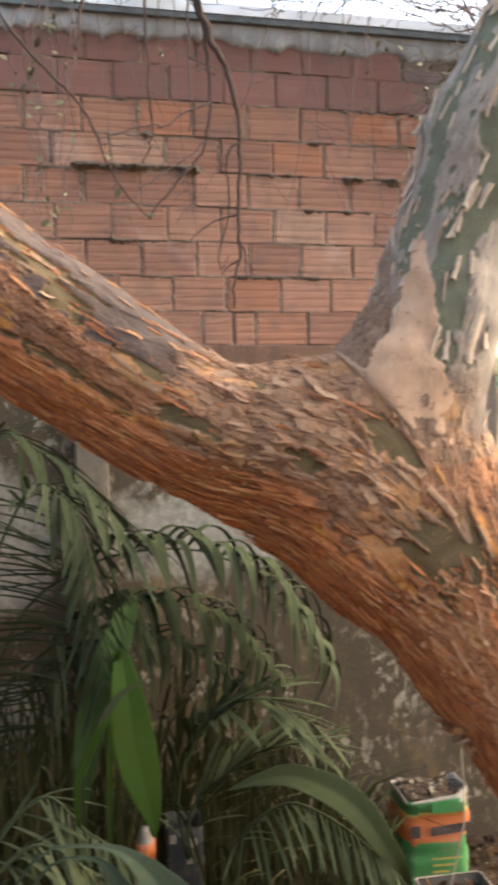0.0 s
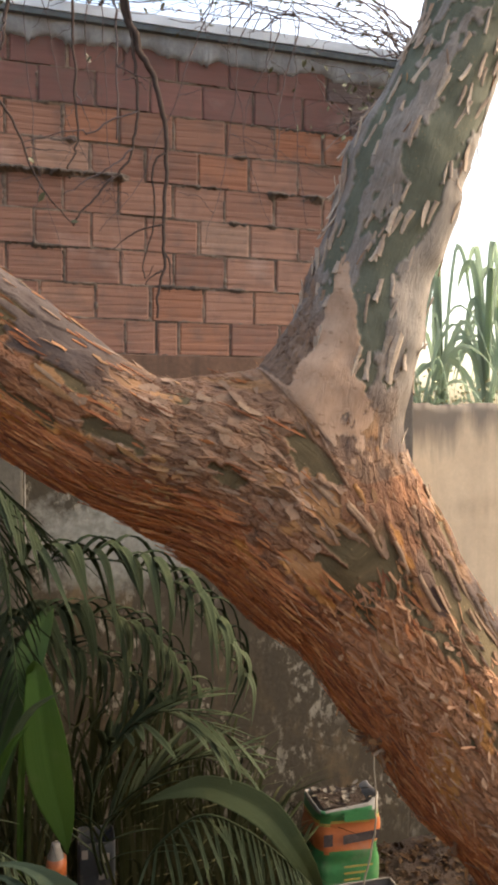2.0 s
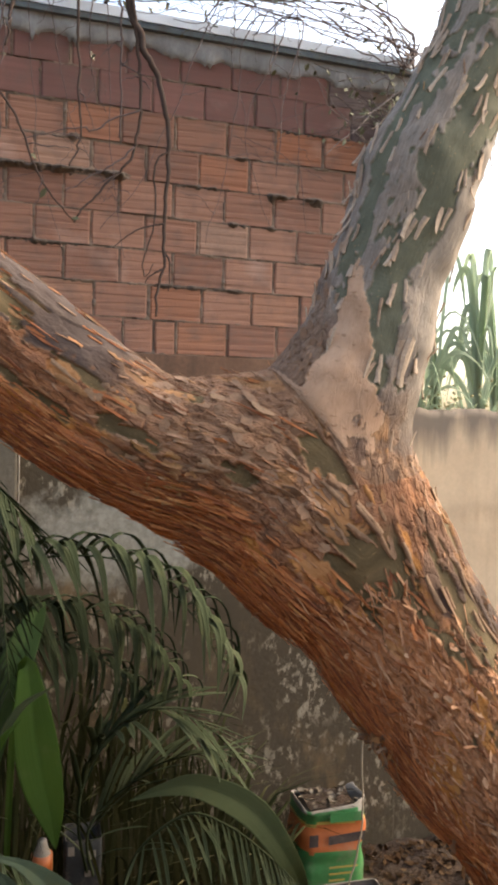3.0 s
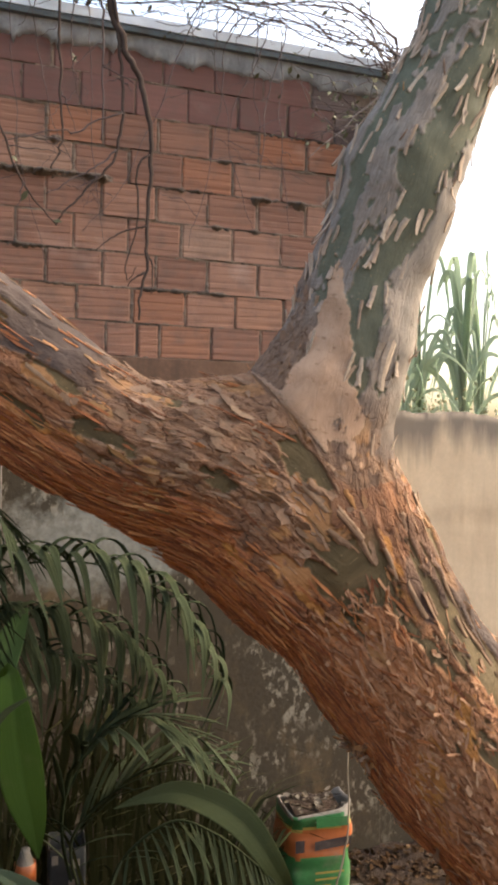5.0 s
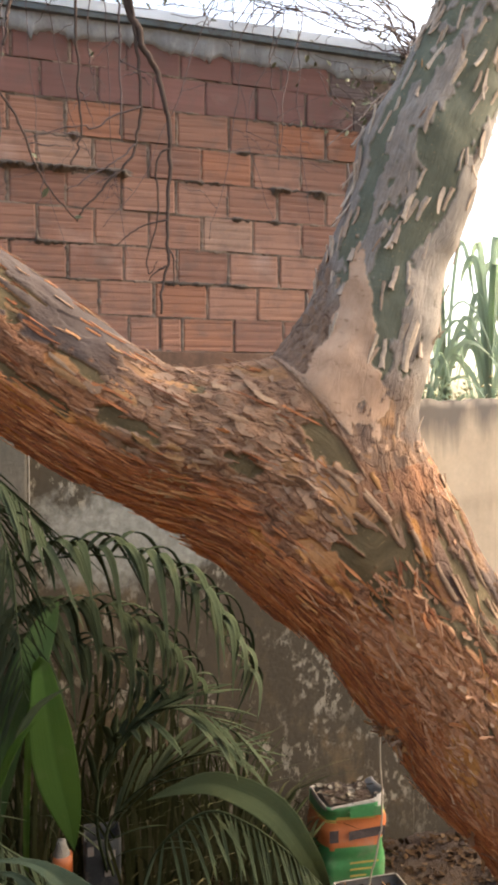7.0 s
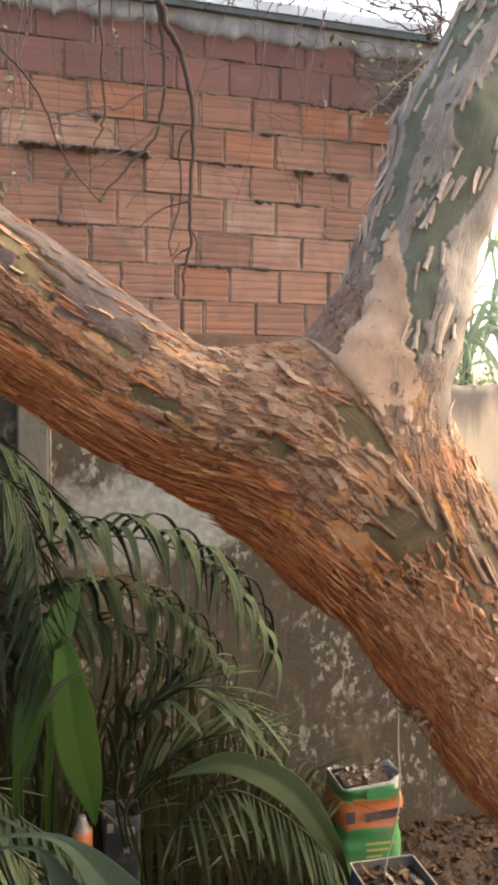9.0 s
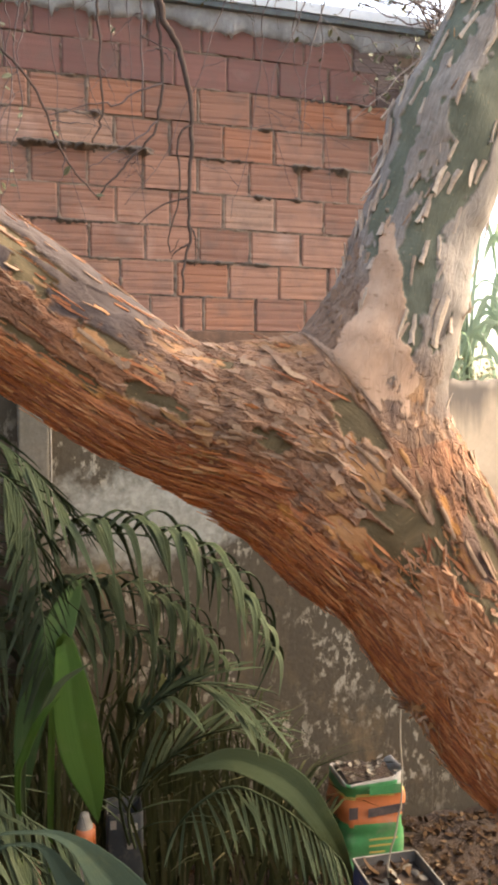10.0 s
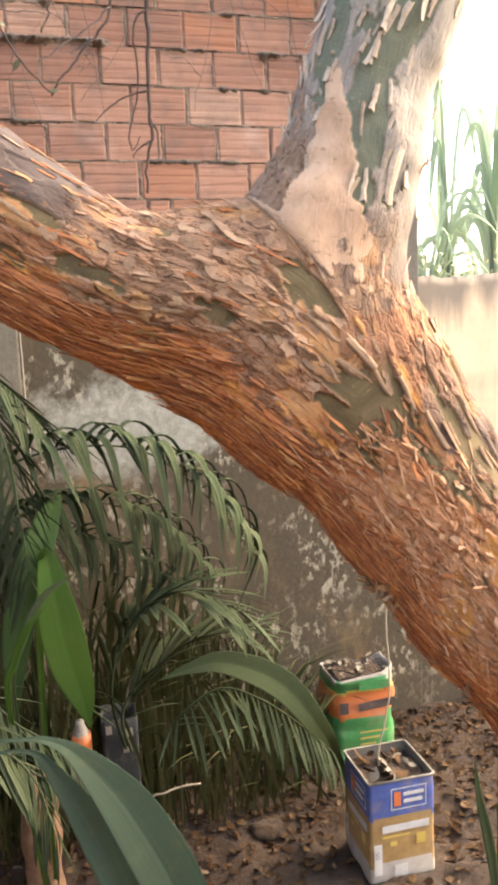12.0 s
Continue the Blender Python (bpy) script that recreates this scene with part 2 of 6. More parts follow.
DRY_LEAF = island_material("dry_leaf", [(0.0, (0.030, 0.015, 0.007)), (0.45, (0.052, 0.027, 0.012)), (0.8, (0.080, 0.044, 0.021)), (0.95, (0.12, 0.075, 0.040)), (1.0, (0.19, 0.13, 0.08))], 0.95, spec=0.08)
UNDERGROWTH = island_material("undergrowth_blade", [(0.0, (0.026, 0.028, 0.009)), (0.5, (0.052, 0.052, 0.017)), (0.8, (0.07, 0.062, 0.024)), (1.0, (0.095, 0.078, 0.036))], 0.85, spec=0.1)
TWIG = island_material("twig_bark", [(0.0, (0.055, 0.038, 0.034)), (1.0, (0.13, 0.085, 0.07))], 0.85)
TWIG_DARK = island_material("dark_twig_bark", [(0.0, (0.060, 0.040, 0.032)), (1.0, (0.085, 0.060, 0.048))], 0.95, spec=0.05)
TWIG_PALE = island_material("pale_twig_bark", [(0.0, (0.16, 0.12, 0.10)), (1.0, (0.26, 0.20, 0.17))], 0.85)
TWIG_LEAF = island_material("small_leaf", [(0.0, (0.05, 0.052, 0.02)), (0.6, (0.09, 0.085, 0.03)), (1.0, (0.15, 0.09, 0.04))], 0.6)


def leaf_material(name, stops, along=(1, 1, 1), rough=0.42, back=(0.05, 0.09, 0.03), trans=0.2):
    """A living leaf: vein lines along its length, some light through it."""
    k = Mat(name, rough)
    k.b.inputs["Specular IOR Level"].default_value = 0.06
    uv = k.node("Attribute", attribute_name="blade").outputs["Vector"]
    rnd = k.node("ObjectInfo").outputs["Random"]
    geo = k.node("NewGeometry").outputs["Position"]
    col = k.ramp(rnd, stops)
    veins = k.noise(k.node("Mapping", {"Vector": uv, "Scale": (34, 1.2, 1)}).outputs[0], 1.0, 2)
    col = k.mix(0.6, col, k.ramp(veins, [(0.3, 0.5), (0.7, 1.35)]), 'MULTIPLY')
    blot = k.ramp(k.noise(geo, 14.0, 5, 0.6), [(0.55, 0.0), (0.8, 1.0)])
    col = k.mix(k.math('MULTIPLY', blot, 0.35), col, (0.16, 0.15, 0.06))
    k.done(col, veins, 0.3, 0.003)
    tr = k.node("BsdfTranslucent", {"Color": (*back, 1)})
    mixed = k.node("MixShader", {0: trans, 1: k.b.outputs[0], 2: tr.outputs[0]})
    k.t.links.new(mixed.outputs[0], k.t.nodes["Material Output"].inputs["Surface"])
    return k.m


PALM = leaf_material("palm_leaflet", [(0.0, (0.033, 0.042, 0.020)), (0.5, (0.047, 0.057, 0.028)), (1.0, (0.068, 0.077, 0.041))], rough=0.85)
BLADE = leaf_material("broad_blade", [(0.0, (0.054, 0.066, 0.027)), (1.0, (0.084, 0.095, 0.041))], rough=0.7)
BLADE_GREY = leaf_material("grey_green_blade", [(0.0, (0.056, 0.076, 0.046)), (1.0, (0.080, 0.104, 0.064))], rough=0.75)
BLADE_DARK = leaf_material("dark_blade", [(0.0, (0.046, 0.078, 0.024)), (1.0, (0.060, 0.098, 0.031))], rough=0.7, trans=0.2)
BLADE_BRIGHT = leaf_material("bright_blade", [(0.0, (0.052, 0.096, 0.016)), (1.0, (0.072, 0.122, 0.022))], back=(0.11, 0.19, 0.03), trans=0.3, rough=0.6)
# paler than living leaf: the veil of glare is put into this colour
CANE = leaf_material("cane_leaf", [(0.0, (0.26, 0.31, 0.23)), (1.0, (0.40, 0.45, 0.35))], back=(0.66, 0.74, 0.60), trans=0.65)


def bark_material():
    k = Mat("peeling_bark", 0.85)
    k.b.inputs["Specular IOR Level"].default_value = 0.25

    def fac(name):
        return k.node("Attribute", attribute_name=name).outputs["Fac"]
    cell, zone, olive, bare, grey, layer, upper, crotch, ochre = [fac(n) for n in ("cell", "zone", "olive", "bare", "grey", "layer", "upper", "crotch", "ochre")]
    dusty = fac("dusty")
    grain = k.node("Attribute", attribute_name="grain").outputs["Vector"]

    def g(sx, sy):
        return k.node("Mapping", {"Vector": grain, "Scale": (sx, sy, 1)}).outputs[0]

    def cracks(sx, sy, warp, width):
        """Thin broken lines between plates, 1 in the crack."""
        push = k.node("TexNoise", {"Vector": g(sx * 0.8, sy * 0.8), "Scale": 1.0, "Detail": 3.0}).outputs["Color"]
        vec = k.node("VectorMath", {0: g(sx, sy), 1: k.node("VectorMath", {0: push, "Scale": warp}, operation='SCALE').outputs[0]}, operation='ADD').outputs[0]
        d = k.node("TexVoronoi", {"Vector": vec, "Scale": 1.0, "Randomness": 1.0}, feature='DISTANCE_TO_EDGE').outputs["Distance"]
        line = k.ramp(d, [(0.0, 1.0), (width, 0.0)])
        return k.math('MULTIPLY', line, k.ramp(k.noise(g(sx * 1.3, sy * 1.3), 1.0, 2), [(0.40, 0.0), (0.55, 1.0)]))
    fine = k.noise(g(60, 420), 1.0, 5, 0.65, 0.6)
    fibre = k.noise(g(11, 170), 1.0, 5, 0.6, 0.8)
    mottle = k.noise(g(28, 45), 1.0, 6, 0.65)
    broad = k.noise(g(8, 20), 1.0, 4, 0.6)
    tone = k.math('ADD', layer, k.math('MULTIPLY', k.math('SUBTRACT', cell, 0.5), 0.22))
    plates = k.ramp(tone, [(0.0, (0.22, 0.086, 0.030)), (0.22, (0.125, 0.070, 0.034)), (0.4, (0.20, 0.098, 0.051)), (0.58, (0.14, 0.078, 0.042)), (0.75, (0.22, 0.114, 0.062)), (1.0, (0.175, 0.102, 0.065))])
    plates = k.mix(k.ramp(broad, [(0.40, 0.0), (0.48, 0.55)]), plates, (0.165, 0.085, 0.049))
    red = k.ramp(fibre, [(0.25, (0.10, 0.029, 0.011)), (0.45, (0.35, 0.106, 0.030)), (0.6, (0.48, 0.168, 0.050)), (0.78, (0.57, 0.265, 0.094))])
    red = k.mix(k.ramp(broad, [(0.45, 0.0), (0.62, 0.6)]), red, (0.31, 0.135, 0.068))
    red = k.mix(k.math('MULTIPLY', dusty, 0.65), red, k.ramp(mottle, [(0.3, (0.36, 0.165, 0.074)), (0.7, (0.54, 0.29, 0.145))]))
    col = k.mix(zone, plates, red)
    orange = k.math('MULTIPLY', k.ramp(k.noise(g(10, 24), 1.0, 4, 0.6), [(0.575, 0.0), (0.61, 1.0)]), k.math('SUBTRACT', 0.8, k.math('MULTIPLY', upper, 0.6)))
    col = k.mix(orange, col, k.ramp(mottle, [(0.3, (0.34, 0.13, 0.028)), (0.7, (0.52, 0.235, 0.055))]))
    col = k.mix(k.math('MULTIPLY', crotch, 0.55), col, k.ramp(mottle, [(0.3, (0.24, 0.132, 0.074)), (0.7, (0.34, 0.205, 0.122))]))
    col = k.mix(k.math('MULTIPLY', ochre, 0.9), col, k.ramp(mottle, [(0.3, (0.33, 0.145, 0.052)), (0.7, (0.47, 0.235, 0.095))]))
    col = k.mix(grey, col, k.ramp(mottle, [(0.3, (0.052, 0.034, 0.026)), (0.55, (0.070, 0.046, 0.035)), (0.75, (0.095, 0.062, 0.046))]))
    # upright limb's greyer bark, with the tint of the glare put into its colour
    col = k.mix(k.math('MULTIPLY', upper, 0.82), col, k.ramp(mottle, [(0.3, (0.23, 0.195, 0.16)), (0.55, (0.30, 0.25, 0.20)), (0.75, (0.38, 0.31, 0.245))]))
    tan_skin = k.mix(k.math('MULTIPLY', k.ramp(k.noise(g(190, 75), 1.0, 2, 0.5), [(0.66, 0.0), (0.71, 1.0)]), 0.55), k.ramp(mottle, [(0.3, (0.40, 0.235, 0.137)), (0.5, (0.48, 0.29, 0.175)), (0.7, (0.55, 0.35, 0.22))]), (0.22, 0.115, 0.062))
    col = k.mix(bare, col, tan_skin)
    ol = k.ramp(mottle, [(0.3, (0.080, 0.054, 0.024)), (0.55, (0.12, 0.083, 0.037)), (0.75, (0.17, 0.11, 0.052))])
    ol = k.mix(upper, ol, k.ramp(mottle, [(0.3, (0.100, 0.099, 0.062)), (0.55, (0.135, 0.130, 0.084)), (0.75, (0.185, 0.170, 0.112))]))
    speck = k.ramp(k.noise(g(260, 260), 1.0, 3, 0.6), [(0.64, 0.0), (0.70, 1.0)])
    ol = k.mix(k.math('MULTIPLY', speck, 0.6), ol, (0.40, 0.27, 0.13))
    col = k.mix(olive, col, ol)
    wear = k.mix(0.55, col, k.ramp(fine, [(0.3, (0.45, 0.42, 0.40)), (0.68, (1.3, 1.3, 1.3))]), 'MULTIPLY')
    calm = k.math('MAXIMUM', k.math('MULTIPLY', k.math('MAXIMUM', olive, ochre), 0.7), k.math('MAXIMUM', k.math('MULTIPLY', bare, 0.85), k.math('MULTIPLY', grey, 0.8)))
    col = k.mix(calm, wear, col)
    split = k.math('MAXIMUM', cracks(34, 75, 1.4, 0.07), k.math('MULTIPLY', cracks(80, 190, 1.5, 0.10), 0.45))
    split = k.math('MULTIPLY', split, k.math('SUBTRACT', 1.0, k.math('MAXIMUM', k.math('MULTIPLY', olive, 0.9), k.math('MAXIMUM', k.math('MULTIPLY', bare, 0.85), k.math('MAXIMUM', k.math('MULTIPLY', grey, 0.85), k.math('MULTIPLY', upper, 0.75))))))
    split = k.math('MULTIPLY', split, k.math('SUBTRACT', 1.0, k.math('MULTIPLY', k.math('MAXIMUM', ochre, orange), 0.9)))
    # gaps between plates: their dirt and their shade both go into the base colour
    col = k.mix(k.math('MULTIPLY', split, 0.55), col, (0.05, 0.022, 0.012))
    height = k.math('ADD', k.math('MULTIPLY', fine, 0.6), k.math('MULTIPLY', fibre, 0.8))
    height = k.math('SUBTRACT', k.math('MULTIPLY', height, k.math('SUBTRACT', 1.0, k.math('MAXIMUM', k.math('MULTIPLY', calm, 0.9), k.math('MULTIPLY', upper, 0.5)))), k.math('MULTIPLY', split, 0.8))
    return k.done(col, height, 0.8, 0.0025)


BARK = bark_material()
FLAKE = island_material("bark_flake", [(0.0, (0.194, 0.08, 0.033)), (0.3, (0.273, 0.126, 0.058)), (0.6, (0.326, 0.172, 0.09)), (0.8, (0.255, 0.139, 0.078)), (0.95, (0.37, 0.214, 0.117)), (1.0, (0.405, 0.185, 0.047))], 0.85, 0.5, 260.0)
FLAKE_PLATE = island_material("bark_plate", [(0.0, (0.20, 0.108, 0.058)), (0.5, (0.245, 0.138, 0.078)), (1.0, (0.29, 0.172, 0.102))], 0.88, 0.5, 200.0)
FLAKE_OB = island_material("large_bark_flake", [(0.0, (0.35, 0.235, 0.155)), (0.4, (0.43, 0.305, 0.21)), (1.0, (0.51, 0.38, 0.265))], 0.85, 0.5, 260.0, obj=True)
FLAKE_TAN = island_material("tan_bark_flake", [(0.0, (0.195, 0.104, 0.055)), (0.5, (0.245, 0.138, 0.074)), (1.0, (0.30, 0.182, 0.101))], 0.85, 0.5, 260.0, obj=True)
FLAKE_ORANGE = island_material("orange_bark_flake", [(0.0, (0.33, 0.145, 0.042)), (0.5, (0.31, 0.160, 0.058)), (1.0, (0.27, 0.125, 0.050))], 0.85, 0.45, 260.0, obj=True)
CHIP = island_material("bark_chip", [(0.0, (0.29, 0.122, 0.054)), (0.4, (0.42, 0.20, 0.096)), (0.8, (0.50, 0.262, 0.135)), (1.0, (0.60, 0.37, 0.205))], 0.9, 0.5, 260.0)
SHRED = island_material("bark_fibre", [(0.0, (0.18, 0.055, 0.020)), (0.35, (0.32, 0.102, 0.031)), (0.75, (0.42, 0.150, 0.047)), (0.93, (0.51, 0.225, 0.083)), (1.0, (0.55, 0.27, 0.097))], 0.88, 0.5, 260.0)


def paint_material(name, colour, rough=0.45, wear=0.3, metal=0.0):
    k = Mat(name, rough)
    k.b.inputs["Metallic"].default_value = metal
    geo = k.node("NewGeometry").outputs["Position"]
    col = k.mix(wear, colour, k.ramp(k.noise(geo, 28.0, 6, 0.7), [(0.3, (0.5, 0.45, 0.4)), (0.65, (1.1, 1.1, 1.1))]), 'MULTIPLY')
    dust = k.ramp(k.noise(geo, 12.0, 5, 0.7), [(0.5, 0.0), (0.75, 1.0)])
    col = k.mix(k.math('MULTIPLY', dust, 0.55), col, (0.25, 0.18, 0.13))
    return k.done(col, k.noise(geo, 35.0, 3), 0.15, 0.004)


TIN_BLUE = paint_material("blue_paint", (0.055, 0.085, 0.25), 0.6, 0.6)
TIN_OCHRE = paint_material("ochre_paint", (0.30, 0.18, 0.065), 0.6, 0.6)
TIN_BASE = paint_material("dusty_paint", (0.36, 0.31, 0.26))
TIN_WHITE = paint_material("white_print", (0.46, 0.43, 0.39), 0.6, 0.4)
TIN_STEEL = paint_material("dull_steel", (0.13, 0.11, 0.085), 0.8, 0.7, 0.0)
PACK_GREEN = paint_material("green_plastic", (0.05, 0.20, 0.055), 0.5, 0.5)
PACK_ORANGE = paint_material("orange_plastic", (0.50, 0.13, 0.03), 0.5, 0.5)
PACK_YELLOW = paint_material("yellow_plastic", (0.46, 0.32, 0.07), 0.5, 0.4)
PACK_PALE = paint_material("pale_plastic", (0.34, 0.295, 0.235), 0.9, 0.7)
RUBBLE = island_material("pale_rubble", [(0.0, (0.12, 0.092, 0.062)), (0.5, (0.19, 0.152, 0.108)), (1.0, (0.27, 0.228, 0.172))], 0.95, spec=0.08)
PACK_BLACK = paint_material("dark_print", (0.05, 0.035, 0.03), 0.5)
CRATE = paint_material("grey_plastic", (0.022, 0.024, 0.023), 0.8, 0.5)
STRAW = paint_material("dry_stem", (0.34, 0.27, 0.18), 0.8)
STUMP = island_material("old_wood", [(0.0, (0.12, 0.06, 0.028)), (1.0, (0.18, 0.095, 0.048))], 0.9, 0.75, 30.0)

# ---- ground ----
WALL_Y, COURSE, PITCH, BASE_Z = 2.88, 0.1267, 0.2008, 2.096


def ground_z(x, y):
    x, y = np.asarray(x, float), np.asarray(y, float)
    p = np.stack([x, y, 0 * x], -1).reshape(-1, 3)
    rise = 0.11 * smooth01(y, 2.15, 2.8) * smooth01(y, 9.0, 3.2)
    trodden = smooth01(y, 0.95, 1.3) * smooth01(x, -1.65, -1.4) * smooth01(x, 2.45, 2.2)
    rough = (0.05 * fbm(p * 2.2, 3, 11) + 0.034 * fbm(p * 14, 4, 15)).reshape(x.shape) * (0.12 + 0.88 * trodden)
    near = np.exp(-(np.hypot(x, y - 2) / 6) ** 2)
    return rise + rough * near


def make_ground():
    def axis(lo, hi, step, far):
        a = np.arange(lo, hi, step)
        k = np.geomspace(step * 2, far, 22)
        return np.concatenate([lo - k[::-1], a, hi + k])
    xs, ys = axis(-1.6, 2.4, 0.022, 900.0), axis(1.0, 3.2, 0.022, 900.0)
    X, Y = np.meshgrid(xs, ys)
    V = np.stack([X, Y, ground_z(X, Y)], -1).reshape(-1, 3)
    n = len(xs)
    F = [(j * n + i, j * n + i + 1, (j + 1) * n + i + 1, (j + 1) * n + i) for j in range(len(ys) - 1) for i in range(n - 1)]
    tagged(part("ground", mesh_of("ground", V, F), SOIL), "bare reddish soil strewn with dry leaf litter", "ground", kind="structure")


make_ground()

# ---- walls and roof ----
tagged(part("wall_north_base", box_mesh("wall_north_base", (-3.2, 2.86, -0.3), (0.985, 3.08, 2.088), 0.006), PLASTER), "old plastered wall base with mould stains and lime patches", "wall", kind="structure")
tagged(part("wall_plinth", box_mesh("wall_plinth", (0.986, 2.90, -0.3), (1.9, 3.10, 0.72), 0.01), PLASTER), "low plastered footing at the wall corner", "wall", kind="structure")
tagged(part("trim_course", box_mesh("trim_course", (-3.2, 2.853, 1.955), (0.902, 2.90, 2.094), 0.004), BROWN_RENDER), "brown smeared render under the lowest brick course", "trim", kind="structure")
pilaster = tagged(part("pilaster", box_mesh("pilaster", (0.905, 2.845, 1.1), (0.987, 3.10, 3.2), 0.006), DARK_CEMENT), "dark corner strip of the brick building", "pilaster", kind="structure")
ROW_SHIFT = (0.018, 0.113, -0.002, 0.094, -0.006, 0.093, -0.002, 0.109, 0.010)   # how far each course is set over


def mortar_bed():
    """The wall behind the bricks: mortar that fills the joints unevenly and squeezes out of some."""
    xs = np.concatenate([[-3.2, -2.0, -1.3], np.arange(-1.0, 0.90, 0.006), [0.904]])
    zs = np.concatenate([[2.091], np.arange(2.094, 3.24, 0.0045), [3.25]])
    X, Z = np.meshgrid(xs, zs)
    p = np.stack([X, 0 * X, Z], -1).reshape(-1, 3)
    row = np.clip(np.floor((Z - BASE_Z) / COURSE), 0, 8).astype(int)
    dz = np.abs((Z - BASE_Z) / COURSE - np.round((Z - BASE_Z) / COURSE)) * COURSE
    u = (X - np.array(ROW_SHIFT)[row]) / PITCH
    dx = np.abs(u - np.round(u)) * PITCH
    near = np.maximum(np.exp(-(dz / 0.009) ** 2), np.exp(-(dx / 0.007) ** 2))
    lump = (fbm(p * 26, 4, 61) + 0.5 * fbm(p * 90, 2, 65)).reshape(X.shape)
    Y = 2.889 - near * (0.0065 + 0.012 * lump)
    moss = 0 * X
    for z, x0, x1, r in ((2.742, -0.66, -0.16, 0.028), (2.730, 0.02, 0.24, 0.016), (2.726, 0.28, 0.62, 0.018), (2.866, -0.40, -0.33, 0.016), (2.857, 0.22, 0.32, 0.008), (2.478, -0.62, -0.30, 0.008), (2.603, 0.20, 0.50, 0.007), (2.354, -0.10, 0.30, 0.006), (2.982, 0.42, 0.80, 0.006)):
        run = smooth01(X + 0.03 * lump, x0, x0 + 0.03) * smooth01(X + 0.03 * lump, x1, x1 - 0.03)
        out = run * np.exp(-((Z - z + 0.008 * lump) / (0.0095 + 0.012 * lump.clip(-0.4, 1))) ** 2)
        Y -= r * out * (0.75 + 1.3 * lump).clip(0.1, 2)
        moss = np.maximum(moss, out)
    Y -= 0.011 * np.exp(-((X - 0.583 - 0.012 * lump) / 0.005) ** 2) * smooth01(Z, 2.93, 2.97) * (0.7 + lump)
    Y = np.where((X < -1.0) | (X > 0.895), 2.889, Y)
    n = len(xs)
    V = np.stack([X, Y, Z], -1).reshape(-1, 3)
    F = [(j * n + i, j * n + i + 1, (j + 1) * n + i + 1, (j + 1) * n + i) for j in range(len(zs) - 1) for i in range(n - 1)]
    k = len(V)
    V = np.concatenate([V, [(-3.2, 3.08, 2.091), (0.904, 3.08, 2.091), (0.904, 3.08, 3.25), (-3.2, 3.08, 3.25)]])
    F.append((k + 1, k, k + 3, k + 2))
    for ring in ([i for i in range(n)] + [k + 1, k], [(len(zs) - 1) * n + i for i in range(n)][::-1] + [k + 3, k + 2], [j * n for j in range(len(zs))][::-1] + [k, k + 3], [j * n + n - 1 for j in range(len(zs))] + [k + 2, k + 1]):
        F.append(tuple(ring[::-1]))
    me = mesh_of("wall_north", V, F)
    attribute(me, "moss", np.append(np.clip(moss, 0, 1).ravel(), np.zeros(4)))
    return me


brick_wall = tagged(part("wall_north", mortar_bed(), MORTAR), "exposed hollow clay brick wall with grey mortar joints", "wall", kind="structure")


def rough_beam():
    """Cement smeared along the top course, its lower edge uneven."""
    nx = 420
    xs = np.linspace(-3.2, 0.985, nx)
    p = np.stack([xs * 9, 0 * xs, 0 * xs], 1)
    low = 3.203 + 0.030 * fbm(p, 5, 3) - 0.16 * np.clip(fbm(p * 16, 2, 8) - 0.27, 0, 0.3) * vnoise(p * 1.7, 12)
    rows = [np.stack([xs, np.full(nx, 2.882), low], 1), np.stack([xs, np.full(nx, 2.868) - 0.01 * vnoise(p * 2, 5), low + 0.012], 1),
            np.stack([xs, np.full(nx, 2.862) - 0.012 * vnoise(p * 2, 9), np.full(nx, 3.270)], 1), np.stack([xs, np.full(nx, 2.86), np.full(nx, 3.284)], 1),
            np.stack([xs, np.full(nx, 3.08), np.full(nx, 3.284)], 1), np.stack([xs, np.full(nx, 3.08), low], 1)]
    V = np.concatenate(rows)
    F = [(j * nx + i, j * nx + i + 1, ((j + 1) % 6) * nx + i + 1, ((j + 1) % 6) * nx + i) for j in range(6) for i in range(nx - 1)]
    tagged(part("ring_beam", mesh_of("ring_beam", V, F), BEAM), "rough grey cement band along the wall top", "beam", kind="structure")


rough_beam()


def make_roof():
    """A sheet with a straight pale edge over the wall top and a dark strip for the shade under it."""
    xs = np.arange(-3.2, 0.98, 0.03)
    sag = 0.004 * vnoise(np.stack([xs * 2.2, 0 * xs, 0 * xs], 1), 6)
    rows = []
    for y, z in ((2.832, 3.286), (2.832, 3.322), (2.86, 3.328), (5.2, 3.85), (5.2, 3.82)):
        rows.append(np.stack([xs, np.full(len(xs), y), z + sag], 1))
    n, m = len(xs), 5
    V = np.concatenate(rows)
    F = [(j * n + i, j * n + i + 1, ((j + 1) % m) * n + i + 1, ((j + 1) % m) * n + i) for j in range(m) for i in range(n - 1)]
    tagged(part("roof", mesh_of("roof", V, F, False), ROOF), "pale fibre-cement roof sheet over the brick wall", "roof", kind="structure")
    # dark strip added in place of the shade below the eave
    tagged(part("soffit", box_mesh("soffit", (-3.2, 2.836, 3.264), (0.975, 2.858, 3.285), 0.002), EAVE_SHADE), "dark strip standing in for the shade under the roof edge", "soffit", kind="structure")


make_roof()


